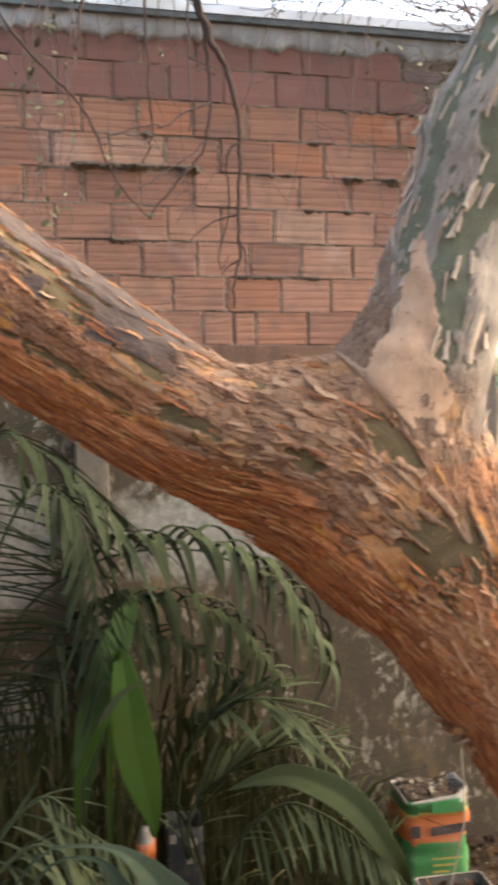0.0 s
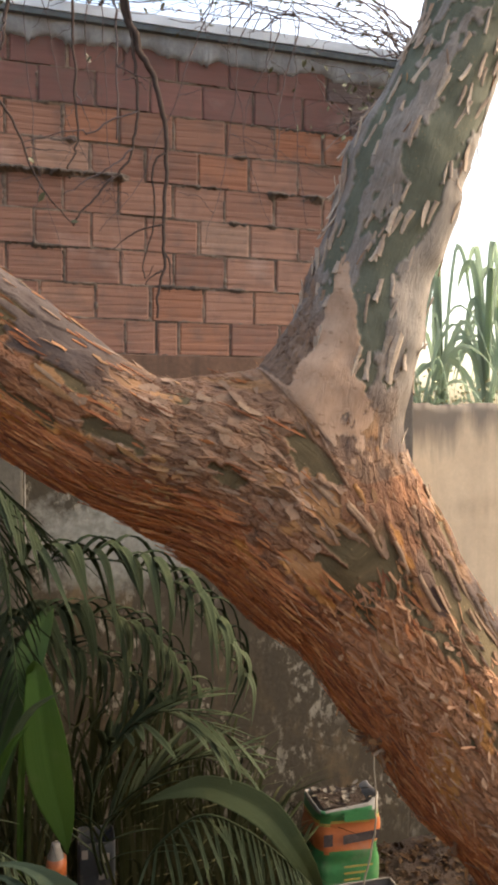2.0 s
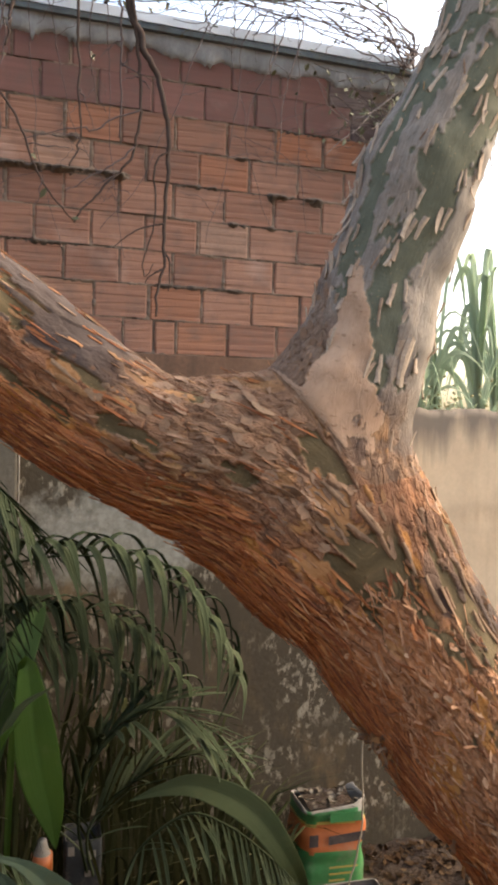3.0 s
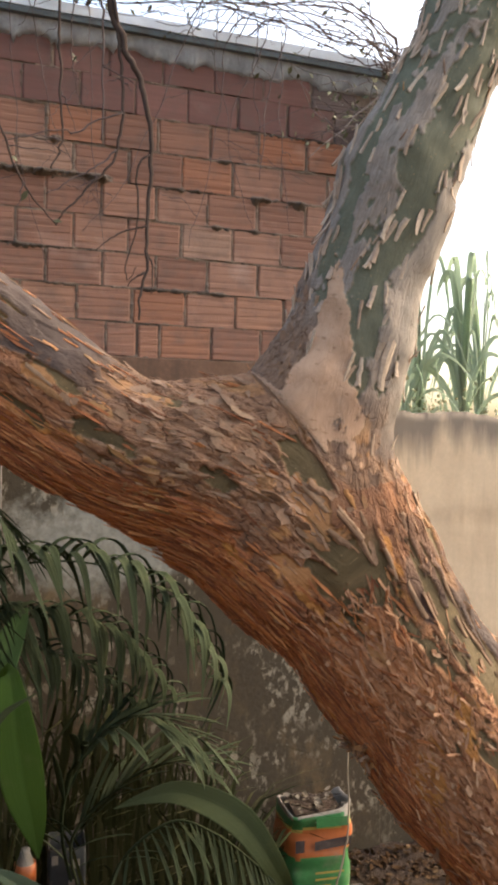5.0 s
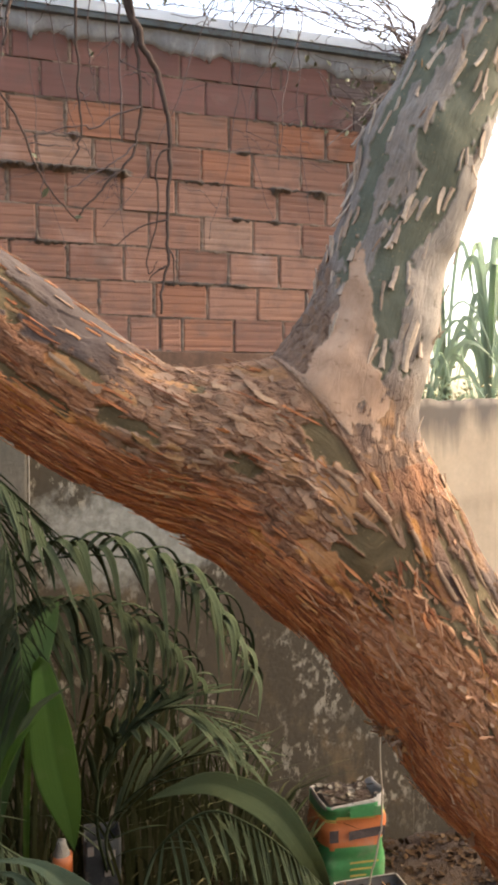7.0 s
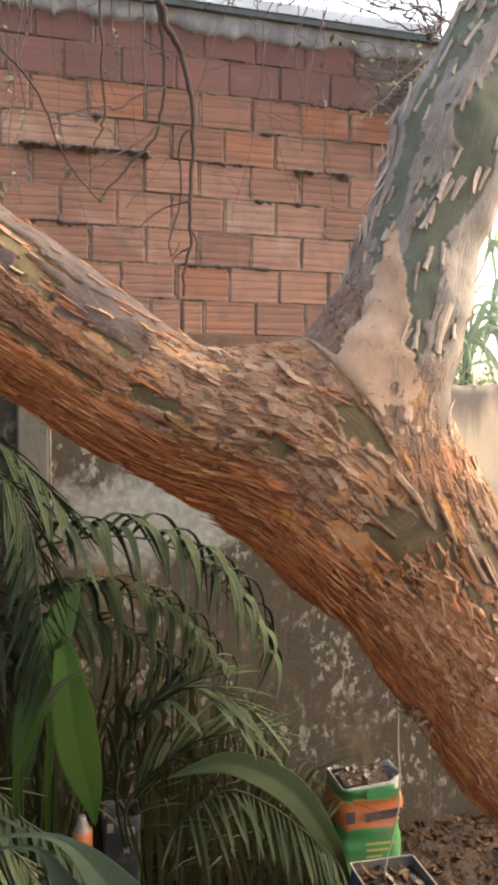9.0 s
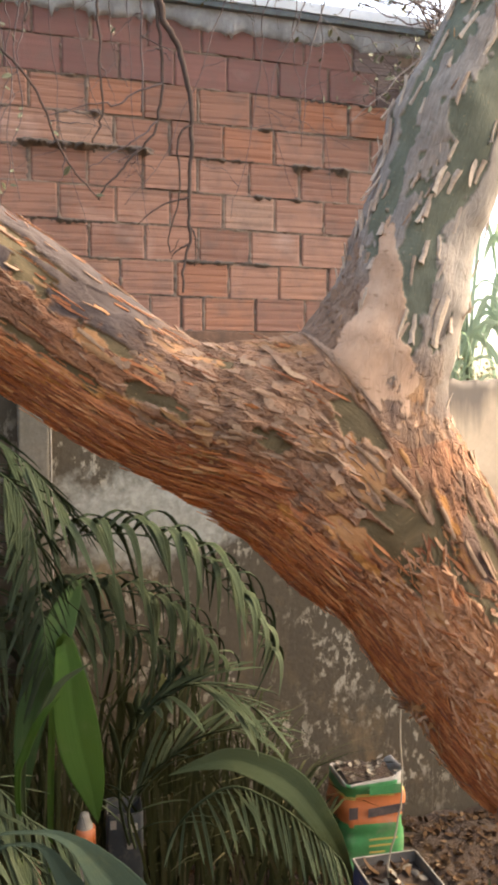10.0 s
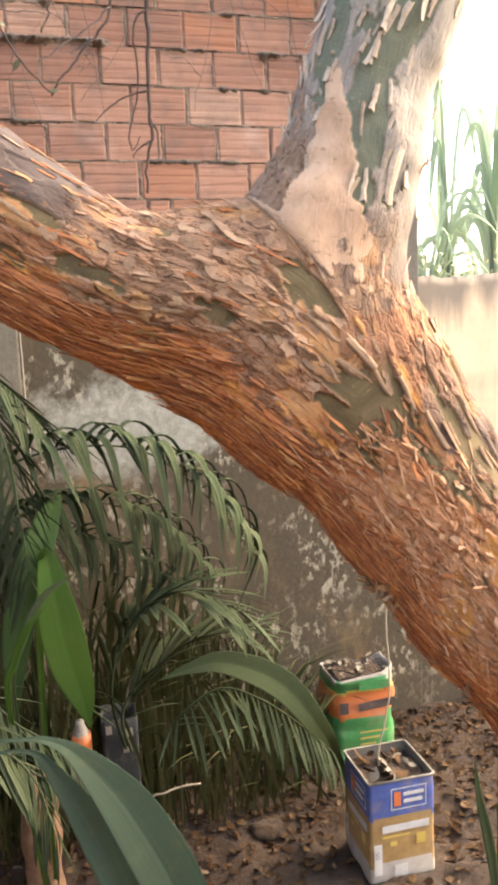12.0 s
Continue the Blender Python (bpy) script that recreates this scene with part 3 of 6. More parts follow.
def make_fence():
    """The lower rendered wall: an uneven top, a shallow joint, an end strip."""
    nx, nz = 320, 60
    xs = np.concatenate([np.linspace(0.992, 2.4, 260), np.linspace(2.42, 4.2, 60)])
    p = np.stack([xs * 5, 0 * xs, 0 * xs], 1)
    top = 1.908 + 0.012 * (xs - 1) + 0.05 * fbm(p, 5, 21)
    V = []
    for k in range(nz):
        f = k / (nz - 1)
        z = -0.3 + (top + 0.3) * f
        y = 3.11 + 0.004 * fbm(np.stack([xs * 6, 0 * xs, z * 6], 1), 3, 2) + 0.007 * np.exp(-((z - 1.433) / 0.012) ** 2)
        V.append(np.stack([xs, y, z], 1))
    V.append(np.stack([xs, np.full(nx, 3.24), top], 1))
    V.append(np.stack([xs, np.full(nx, 3.24), np.full(nx, -0.3)], 1))
    m = len(V)
    F = [(j * nx + i, j * nx + i + 1, ((j + 1) % m) * nx + i + 1, ((j + 1) % m) * nx + i) for j in range(m) for i in range(nx - 1)]
    tagged(part("wall_east", mesh_of("wall_east", np.concatenate(V), F), FENCE), "beige rendered garden wall with a stained uneven top", "wall", kind="structure")


make_fence()
tagged(part("trim", box_mesh("trim", (0.990, 3.098, -0.2), (1.030, 3.245, 1.875), 0.006), FENCE), "pale rendered strip at the end of the garden wall", "trim", kind="structure")
post = thing("concrete_post", (-0.607, 2.82, 0), "grey concrete post standing against the plastered wall", "post")
part("shaft", box_mesh("shaft", (-0.66, 2.78, 0.0), (-0.556, 2.858, 2.05), 0.008), POST, post)
wire_v, wire_f = tube([(-0.546, 2.852, 0.9), (-0.545, 2.852, 1.3), (-0.547, 2.853, 1.75), (-0.546, 2.853, 2.03)], [0.003] * 4, 6)
part("wire", mesh_of("wire", wire_v, wire_f), PACK_PALE, post, "pale wire running down beside the post")

# unseen walls added behind and beside the camera to hold back sky light
tagged(part("wall_south_unseen", box_mesh("wall_south_unseen", (-3.4, -5.2, -0.3), (4.4, -5.0, 2.7), 0.01), FENCE), "unseen wall added behind the camera to cut the front light", "wall", kind="structure")
tagged(part("wall_west_unseen", box_mesh("wall_west_unseen", (-3.4, -5.0, -0.3), (-3.2, 3.1, 2.6), 0.01), PLASTER), "unseen wall added at the left to cut the side light", "wall", kind="structure")

# ---- the tree ----
FACING = np.array([-0.3285, -0.9445, 0.0])   # the side of the trunk that is worked out most finely
# rows of x, y, z, radius: lower trunk and the limb that leaves it, then the upright limb
LIMB = [
    (-0.85, 0.812, 2.04, 0.082),
    (-0.739, 0.772, 1.951, 0.082),
    (-0.66, 0.745, 1.895, 0.08),
    (-0.566, 0.714, 1.834, 0.078),
    (-0.513, 0.703, 1.81, 0.085),
    (-0.47, 0.696, 1.797, 0.093),
    (-0.412, 0.688, 1.768, 0.1),
    (-0.357, 0.677, 1.722, 0.103),
    (-0.304, 0.664, 1.669, 0.094),
    (-0.266, 0.65, 1.618, 0.090),
    (-0.216, 0.636, 1.557, 0.092),
    (-0.170, 0.623, 1.493, 0.105),
    (-0.104, 0.61, 1.416, 0.106),
    (0.008, 0.615, 1.232, 0.105),
    (0.082, 0.62, 0.967, 0.116),
    (0.142, 0.62, 0.617, 0.126),
    (0.172, 0.62, 0.15, 0.145),
    (0.182, 0.62, -0.06, 0.18),
]
# the upright limb from its top down into the trunk, whose line it joins
UPRIGHT = [
    (-0.07, 0.614, 2.521, 0.053),
    (-0.129, 0.626, 2.392, 0.055),
    (-0.17, 0.634, 2.308, 0.056),
    (-0.21, 0.641, 2.222, 0.057),
    (-0.249, 0.647, 2.137, 0.064),
    (-0.267, 0.652, 2.074, 0.063),
    (-0.292, 0.66, 2.008, 0.066),
    (-0.307, 0.664, 1.94, 0.071),
    (-0.318, 0.666, 1.891, 0.073),
    (-0.327, 0.664, 1.842, 0.069),
    (-0.325, 0.660, 1.79, 0.073),
    (-0.306, 0.653, 1.725, 0.083),
    (-0.268, 0.643, 1.644, 0.090),
    (-0.221, 0.634, 1.570, 0.093),
    (-0.170, 0.623, 1.493, 0.105),
    (-0.104, 0.61, 1.416, 0.106),
    (0.008, 0.615, 1.232, 0.105),
]
KNOT = (-0.317, 0.616, 1.494)
SLATS = ((-0.374, 0.56, 1.773), (-0.35, 0.56, 1.762), (-0.339, 0.56, 1.742), (-0.325, 0.56, 1.723), (-0.297, 0.56, 1.705), (-0.277, 0.56, 1.684), (-0.257, 0.56, 1.663), (-0.23, 0.56, 1.633))
FLAP = (-0.300, 0.600, 1.900)
SPLINTERS = (-0.538, 0.627, 1.776)
# sheets torn down to orange or to olive: place, half length along the limb, half width
OCHRE = (((-0.377, 0.574, 1.767), 0.034, 0.020), ((-0.541, 0.661, 1.876), 0.040, 0.010), ((-0.617, 0.687, 1.931), 0.036, 0.010), ((-0.326, 0.555, 1.634), 0.030, 0.008), ((-0.638, 0.651, 1.891), 0.016, 0.009), ((-0.401, 0.581, 1.699), 0.026, 0.010))
GREENS = (((-0.383, 0.588, 1.804), 0.030, 0.020), ((-0.481, 0.598, 1.797), 0.042, 0.012), ((-0.511, 0.651, 1.867), 0.020, 0.010), ((-0.688, 0.679, 1.954), 0.024, 0.012), ((-0.352, 0.566, 1.734), 0.040, 0.007), ((-0.344, 0.562, 1.675), 0.045, 0.008), ((-0.289, 0.554, 1.654), 0.055, 0.008), ((-0.582, 0.631, 1.833), 0.040, 0.014), ((-0.353, 0.56, 1.729), 0.036, 0.013), ((-0.326, 0.56, 1.688), 0.050, 0.012), ((-0.291, 0.56, 1.661), 0.055, 0.013), ((-0.374, 0.56, 1.690), 0.026, 0.009), ((-0.341, 0.56, 1.648), 0.034, 0.009), ((-0.258, 0.56, 1.617), 0.05, 0.010))


def axis_frame(rows, n):
    p = spline(rows, n)
    c, r = p[:, :3], p[:, 3]
    t = np.gradient(c, axis=0)
    ds = np.linalg.norm(t, axis=1)
    t /= ds[:, None]
    s = np.concatenate([[0], np.cumsum(np.linalg.norm(np.diff(c, axis=0), axis=1))])
    e1 = FACING - t * (t @ FACING)[:, None]
    e1 /= np.linalg.norm(e1, axis=1)[:, None]
    return c, r, t, s, e1, np.cross(e1, t)


def around(v, rows, n=260):
    """For points: signed distance to the limb, length along it, angle round it, tangent, radius, way out from its axis."""
    c, r, t, s, e1, e2 = axis_frame(rows, n)
    best = np.full(len(v), 1e9)
    idx = np.zeros(len(v), int)
    for k in range(0, n):
        d = ((v - c[k]) ** 2).sum(1)
        near = d < best
        best[near] = d[near]
        idx[near] = k
    o = v - c[idx]
    along = (o * t[idx]).sum(1)
    ang = np.arctan2((o * e2[idx]).sum(1), (o * e1[idx]).sum(1))
    o = o - along[:, None] * t[idx]
    past = np.where(idx == 0, np.maximum(-along, 0), np.where(idx == n - 1, np.maximum(along, 0), 0))
    far = np.linalg.norm(o, axis=1)
    return np.hypot(far, past) - r[idx], s[idx] + along, ang, t[idx], r[idx], o / (far[:, None] + 1e-9)


def length_at(rows, place):
    return float(around(np.array([place], float), rows)[1][0])


def vertex_normals(v, quads):
    q = quads.reshape(-1, 4)
    n = np.cross(v[q[:, 2]] - v[q[:, 0]], v[q[:, 3]] - v[q[:, 1]])
    out = np.stack([sum(np.bincount(q[:, k], n[:, a], len(v)) for k in range(4)) for a in range(3)], 1)
    return out / (np.linalg.norm(out, axis=1)[:, None] + 1e-12)


def tree_body(lo, hi, voxel):
    """Both limbs between two heights fused with a voxel remesh."""
    bits = []
    for rows in (LIMB, UPRIGHT):
        p = spline(rows, 220)
        p = p[(p[:, 2] > lo) & (p[:, 2] < hi)]
        if len(p) > 3:
            bits.append(tube(p[:, :3], p[:, 3], 48))
    me = mesh_of("trunk_rough", *joined(bits))
    tmp = new("trunk_rough", me)
    mod = tmp.modifiers.new("fuse", 'REMESH')
    mod.mode, mod.voxel_size = 'VOXEL', voxel
    dg = bpy.context.evaluated_depsgraph_get()
    fused = bpy.data.meshes.new_from_object(tmp.evaluated_get(dg))
    bpy.data.objects.remove(tmp)
    v = np.empty(len(fused.vertices) * 3, np.float32)
    fused.vertices.foreach_get("co", v)
    v = v.reshape(-1, 3).astype(float)
    quads = np.empty(len(fused.loops), np.int32)
    fused.loops.foreach_get("vertex_index", quads)
    e = np.empty(len(fused.edges) * 2, np.int32)
    fused.edges.foreach_get("vertices", e)
    e = e.reshape(-1, 2)

    def relax(v, e, weight, rounds):
        deg = np.maximum(np.bincount(e.ravel(), minlength=len(v)), 1)[:, None]
        for _ in range(rounds):
            acc = np.stack([np.bincount(e[:, 0], v[e[:, 1], a], len(v)) + np.bincount(e[:, 1], v[e[:, 0], a], len(v)) for a in range(3)], 1) / deg
            v = v + (acc - v) * weight
        return v
    v = relax(v, e, 0.5, 4)
    if hi > 2:
        # swell the crotch into a fillet
        ids = np.flatnonzero(np.linalg.norm(v - np.array((-0.37, 0.67, 1.80)), axis=1) < 0.34)
        for _ in range(3):
            nor = vertex_normals(v, quads)[ids]
            a, b = around(v[ids], LIMB), around(v[ids], UPRIGHT)
            k = 0.16 * np.clip(1.02 - (a[5] * b[5]).sum(1), 0.002, 0.75)
            h = np.clip(k - np.abs(a[0] - b[0]), 0, None) / k
            v[ids] -= nor * (np.minimum(a[0], b[0]) - h * h * k / 4)[:, None] * 0.6
            back = np.full(len(v), -1)
            back[ids] = np.arange(len(ids))
            sub = back[e]
            sub = sub[(sub >= 0).all(1)]
            seam = np.clip(1 - np.abs(a[0] - b[0]) / 0.05, 0, 1)[:, None] * smooth01(b[1], 0.95, 0.75)[:, None]
            v[ids] = relax(v[ids], sub, 0.8 * seam, 16)
        v[ids] = relax(v[ids], sub, 0.9 * np.clip(1 - np.abs(a[0] - b[0]) / 0.035, 0, 1)[:, None] * smooth01(b[1], 0.80, 0.70)[:, None], 60)
    return fused, v, quads


def bark(fused, v, quads):
    """Works plates, cracks, windows and fibres into a fused limb and stores what the material reads."""
    nor = vertex_normals(v, quads)
    dl, sl, al, tl, rl, _ = around(v, LIMB)
    du, sd, au, tu, ru, _ = around(v, UPRIGHT)
    su = length_at(UPRIGHT, (-0.305, 0.654, 1.737)) - sd          # height along the upright limb
    upf = smooth01(dl - du, -0.006, 0.012) * smooth01(su, 0.0, 0.09)
    up = upf > 0.5
    lean = smooth01(dl - du, -0.010, 0.010)
    s = sl + (sd - length_at(UPRIGHT, UPRIGHT[14][:3]) + length_at(LIMB, UPRIGHT[14][:3]) - sl) * lean
    r = rl + (ru - rl) * lean
    w = al * rl + (au * ru - al * rl) * lean
    ang = w / r
    tan = tl + (tu - tl) * lean[:, None]
    side = np.sin(np.clip(ang, -math.pi / 2, math.pi / 2))

    def either(a, b):
        """a on the upright limb, b elsewhere."""
        return b + (a - b) * upf
    blend = smooth01(np.abs(dl - du) + 0.05 * (su < -0.02), 0.0, 0.03)
    g = np.stack([s, w, 0 * s], 1)
    wob = np.stack([fbm(g * (14, 20, 1), 4, 31), fbm(g * (14, 20, 1), 4, 37), 0 * s], 1)
    rag = np.stack([fbm(g * (70, 110, 1), 3, 131), fbm(g * (70, 110, 1), 3, 137)], 1)
    seam = smooth01(np.abs(dl - du), 0.030, 0.010) * smooth01(su, -0.01, 0.04)
    trunk_part = smooth01(sl, 0.56, 0.82) * (1 - upf)
    # where the bark is red and fibrous: under the limb, and over much of the leaning trunk
    edge = either(-1.6, -0.26 + 0.42 * trunk_part)
    soft = 0.16 + 0.42 * trunk_part
    zone = smooth01((side + (0.40 + 0.5 * trunk_part) * wob[:, 0] + (0.30 + 0.35 * trunk_part) * rag[:, 0] - edge) / soft, 1.0, -1.0) * (1 - seam)
    # smooth olive under-bark showing through long windows in the sheets
    o = either(0.6 * fbm(g * (6.5, 38, 1), 3, 57), fbm(g * (6.5, 62, 1), 4, 53)) + 0.22 * rag[:, 0]
    want = either(0.180 - 0.27 * smooth01(np.abs(side + 0.05), 0.45, 0.9), -0.105 + 0.13 * trunk_part * smooth01(np.abs(side - 0.42), 0.55, 0.1) + 0.05 * (1 - trunk_part) * smooth01(np.abs(side - 0.35), 0.4, 0.1))
    want = want * blend - 0.22 * (1 - blend) - 0.2 * smooth01(np.abs(sl - 0.50), 0.14, 0.06) * ~up
    olive = smooth01(o + want, 0.043, 0.051) * (1 - 0.95 * smooth01(zone + 0.5 * rag[:, 1], 0.35, 0.75))
    # a broad bare tan sheet at the foot of the upright limb
    fan = np.clip(0.034 - 0.17 * (su - 0.13), 0.006, 0.034)
    bare = smooth01(dl - du + 0.03 * rag[:, 0], -0.012, 0.0) * smooth01((((su - 0.180 + 0.25 * w) / 0.098) ** 4 + ((w + 0.011 + 0.17 * (su - 0.13)) / fan) ** 4) ** 0.25 + 0.38 * wob[:, 1] + 0.35 * rag[:, 1], 1.0, 0.96)
    band = smooth01(np.abs(w - 0.016 + 0.012 * np.sin(9.0 * su)) / 0.026 + 0.9 * wob[:, 0] + 0.55 * rag[:, 1], 1.0, 0.93) * smooth01(su + 0.10 * wob[:, 1] + 0.03 * rag[:, 0], 0.150, 0.156)
    olive = np.maximum(olive, upf * band) * (1 - bare)
    olive = olive * (1 - smooth01(np.abs(sl - 0.47), 0.15, 0.08) * smooth01(side, -0.35, 0.1) * ~up)
    ochre = 0 * s
    for spots, kind in ((GREENS, 0), (OCHRE, 1)):
        for place, a, b in spots:
            one = np.array([place], float)
            _, s0, a0, _, r0, _ = around(one, LIMB)
            at = smooth01(np.hypot((sl - s0[0]) / a, (al * rl - a0[0] * r0[0]) / b) + 0.9 * wob[:, 1] + 0.6 * rag[:, 0], 1.0, 0.9) * (dl < 0.05)
            if kind:
                ochre = np.maximum(ochre, at)
                olive = olive * (1 - at)
            else:
                olive = np.maximum(olive, at)
    # worn grey skin along the outer edges, coloured darker to offset strong top light
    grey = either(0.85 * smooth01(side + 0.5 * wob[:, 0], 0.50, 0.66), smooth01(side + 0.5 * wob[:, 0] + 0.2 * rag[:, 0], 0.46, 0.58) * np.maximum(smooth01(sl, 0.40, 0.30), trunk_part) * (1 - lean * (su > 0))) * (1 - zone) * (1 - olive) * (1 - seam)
    # crazed plates over the crotch
    crotch = smooth01(np.abs(sl - 0.47), 0.17, 0.07) * smooth01(side, -0.35, 0.1) * ~up + up * smooth01(su, 0.11, 0.05)
    crotch = crotch + upf * smooth01(-side + 0.5 * wob[:, 0] + 0.3 * rag[:, 0], 0.15, 0.40) * smooth01(su + 0.1 * wob[:, 1], 0.27, 0.20)
    crotch = np.clip(crotch, 0, 1) * (1 - bare)
    olive = olive * (1 - 0.9 * crotch * upf) * (1 - (du < dl) * smooth01(su, -0.02, 0.02) * smooth01(su, 0.135, 0.105))
    # sheets lying over one another: each a step with a torn edge
    def step(fs, fw, seed, at=0.0, torn=0.14):
        field = fbm(np.stack([s * fs, w * fw, 0 * s], 1) + 0.5 * wob, 4, seed) + torn * rag[:, 0]
        return smooth01(field - at, 0.0, 0.016)
    sheets = [step(9, 36, 151), step(13, 48, 161), step(8, 30, 171, 0.04), step(24, 95, 181), step(30, 110, 191)]
    layer = (sheets[0] + sheets[1] + sheets[2] + 0.6 * sheets[3] + 0.6 * sheets[4]) / 4.2
    peel = 0.0013 * (sheets[0] + sheets[1] + sheets[2] - 1.5) + 0.0008 * (sheets[3] + sheets[4] - 1)
    uv = np.stack([s * 16, w * 40], 1) + 1.7 * wob[:, :2] + 0.45 * rag
    d1, gap, rnd, off = cells(uv, 71)
    uv2 = np.stack([s * 42, w * 150], 1) + 1.2 * wob[:, :2] + 0.6 * rag
    d2, gap2, rnd2, off2 = cells(uv2, 83)
    plate = (rnd - 0.5) * 0.0016 + off[:, 1] * 0.0012 * np.where(rnd > 0.4, 1, -1) - 0.0022 * smooth01(gap, 0.045, 0.0)
    scale_ = (rnd2 - 0.5) * 0.0018 + off2[:, 1] * 0.0014 - 0.0008 * smooth01(gap2, 0.08, 0.0)
    shreds = 0.0010 * (step(26, 150, 201) + step(34, 190, 211) + step(18, 110, 221) - 1.5)
    ridge = 1 - 2 * np.abs(fbm(np.stack([s * (6 + 9 * trunk_part) + 2 * wob[:, 0], w * 105 + 2.2 * wob[:, 1], 0 * s], 1), 3, 91))
    fib = 0.0042 * (ridge - 0.6) + 0.0045 * fbm(np.stack([s * 9, w * 75 + 2 * wob[:, 1], 0 * s], 1), 2, 97)
    tatter = 0.0009 * rag[:, 0] + 0.0006 * fbm(g * (160, 300, 1), 2, 141)
    swell = np.exp(-(((v - np.array((-0.335, 0.645, 1.512))) / (0.05, 0.07, 0.045)) ** 2).sum(1))
    lump = 0.020 * swell + 0.012 * fbm(v * 9, 3, 101) + 0.003 * fbm(v * 30, 2, 105)
    rest = (1 - zone) * (1 - 0.85 * seam) * (1 - 0.72 * upf * (1 - crotch)) * (1 - 0.35 * (1 - crotch) * (1 - trunk_part)) * (1 - olive) * (1 - bare) * (1 - 0.7 * ochre) * (1 - 0.6 * grey)
    height = lump + rest * (peel + plate + tatter) + zone * (fib * (1 - 0.55 * trunk_part) + shreds + 0.5 * scale_ + tatter) + bare * (0.0010 - 0.0006 * smooth01(gap, 0.02, 0.0) * (rnd > 0.5) + 0.2 * tatter)
    height = height - (0.0030 - 0.0012 * upf) * olive - 0.0018 * ochre
    v = v + nor * height[:, None]
    fused.vertices.foreach_set("co", v.astype(np.float32).ravel())
    fused.update()
    attribute(fused, "cell", np.clip(0.6 * rnd + 0.4 * rnd2, 0, 1))
    attribute(fused, "layer", np.clip(layer, 0, 1))
    attribute(fused, "zone", np.clip(np.maximum(zone, (0.30 + 0.35 * trunk_part) * ~up * (1 - grey)) + 0.25 * wob[:, 1] * (zone < 0.9) * ~up, 0, 1))
    attribute(fused, "olive", olive)
    attribute(fused, "bare", bare)
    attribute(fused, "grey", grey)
    attribute(fused, "upper", upf * smooth01(su, 0.03, 0.22) * (1 - 0.85 * crotch))
    attribute(fused, "dusty", trunk_part * smooth01(side + 0.3 * wob[:, 0], -0.95, -0.45))
    attribute(fused, "crotch", crotch)
    attribute(fused, "ochre", ochre)
    attribute(fused, "grain", g)
    fused.polygons.foreach_set("use_smooth", np.ones(len(fused.polygons), bool))
    fused.materials.clear()
    fused.materials.append(BARK)
    nor = vertex_normals(v, quads)
    shown = (nor @ FACING > -0.12) & (v[:, 2] > 1.12) & (v[:, 0] > -0.93) & (v[:, 2] < 2.5)
    return v, nor, tan, side, zone, olive, bare, grey, up, trunk_part, shown, crotch, r


def flake(at, n, t, length, width, curl, lift, tilt, rng, rough=0.25, steps=6):
    """A ragged strip of bark: bent along its length, rolled across its width, free at one end."""
    b = np.cross(n, t)
    ca, sa = math.cos(tilt), math.sin(tilt)
    t, b = t * ca + b * sa, b * ca - t * sa
    top, low = [], []
    cols = 4
    drift = rng.normal(0, 0.12) * width
    rolled = curl < -0.5
    taper = rng.uniform(0.0, 0.35) if rolled else rng.uniform(0.2, 0.9)
    bow = rng.normal(0, 0.025) * length
    for i in range(steps):
        f = i / (steps - 1)
        body = (1 - taper * f ** 2.5) * (1.0 if rolled else 0.7 + 0.3 * min(1.0, f * 5))
        left = width / 2 * body * (1 + rough * rng.normal(0, 1))
        right = width / 2 * body * (1 + rough * rng.normal(0, 1))
        rise = lift * f ** 1.6
        for j in range(cols):
            q = j / (cols - 1) * 2 - 1
            half = max(1e-4, left if q < 0 else right)
            a = curl * (0.5 + 0.5 * f) * q
            across = half * (math.sin(a) / curl if abs(curl) > 1e-3 else q)
            out = half * ((1 - math.cos(a)) / abs(curl) if abs(curl) > 1e-3 else 0) * (1 if curl > 0 else -1)
            if curl < -0.5:
                out += half * (1 - math.cos(curl * (0.5 + 0.5 * f))) / -curl
            c = at + t * ((f - 0.3) * length + rng.normal(0, 0.03) * length * (f == 1 or f == 0)) + b * (across + drift * f + bow * f * (1 - f) * 4) + n * (rise + out + 0.0005)
            top.append(c + n * 0.0004)
            low.append(c - n * 0.0004)
    m = steps * cols
    V = np.array(top + low)
    F = []
    for i in range(steps - 1):
        for j in range(cols - 1):
            a, b2, c2, d = i * cols + j, i * cols + j + 1, (i + 1) * cols + j + 1, (i + 1) * cols + j
            F += [(a, b2, c2, d), (m + d, m + c2, m + b2, m + a)]
    rim = [j for j in range(cols)] + [i * cols + cols - 1 for i in range(1, steps)] + [(steps - 1) * cols + j for j in range(cols - 2, -1, -1)] + [i * cols for i in range(steps - 2, 0, -1)]
    F += [(rim[k], m + rim[k], m + rim[(k + 1) % len(rim)], rim[(k + 1) % len(rim)]) for k in range(len(rim))]
    return V, F


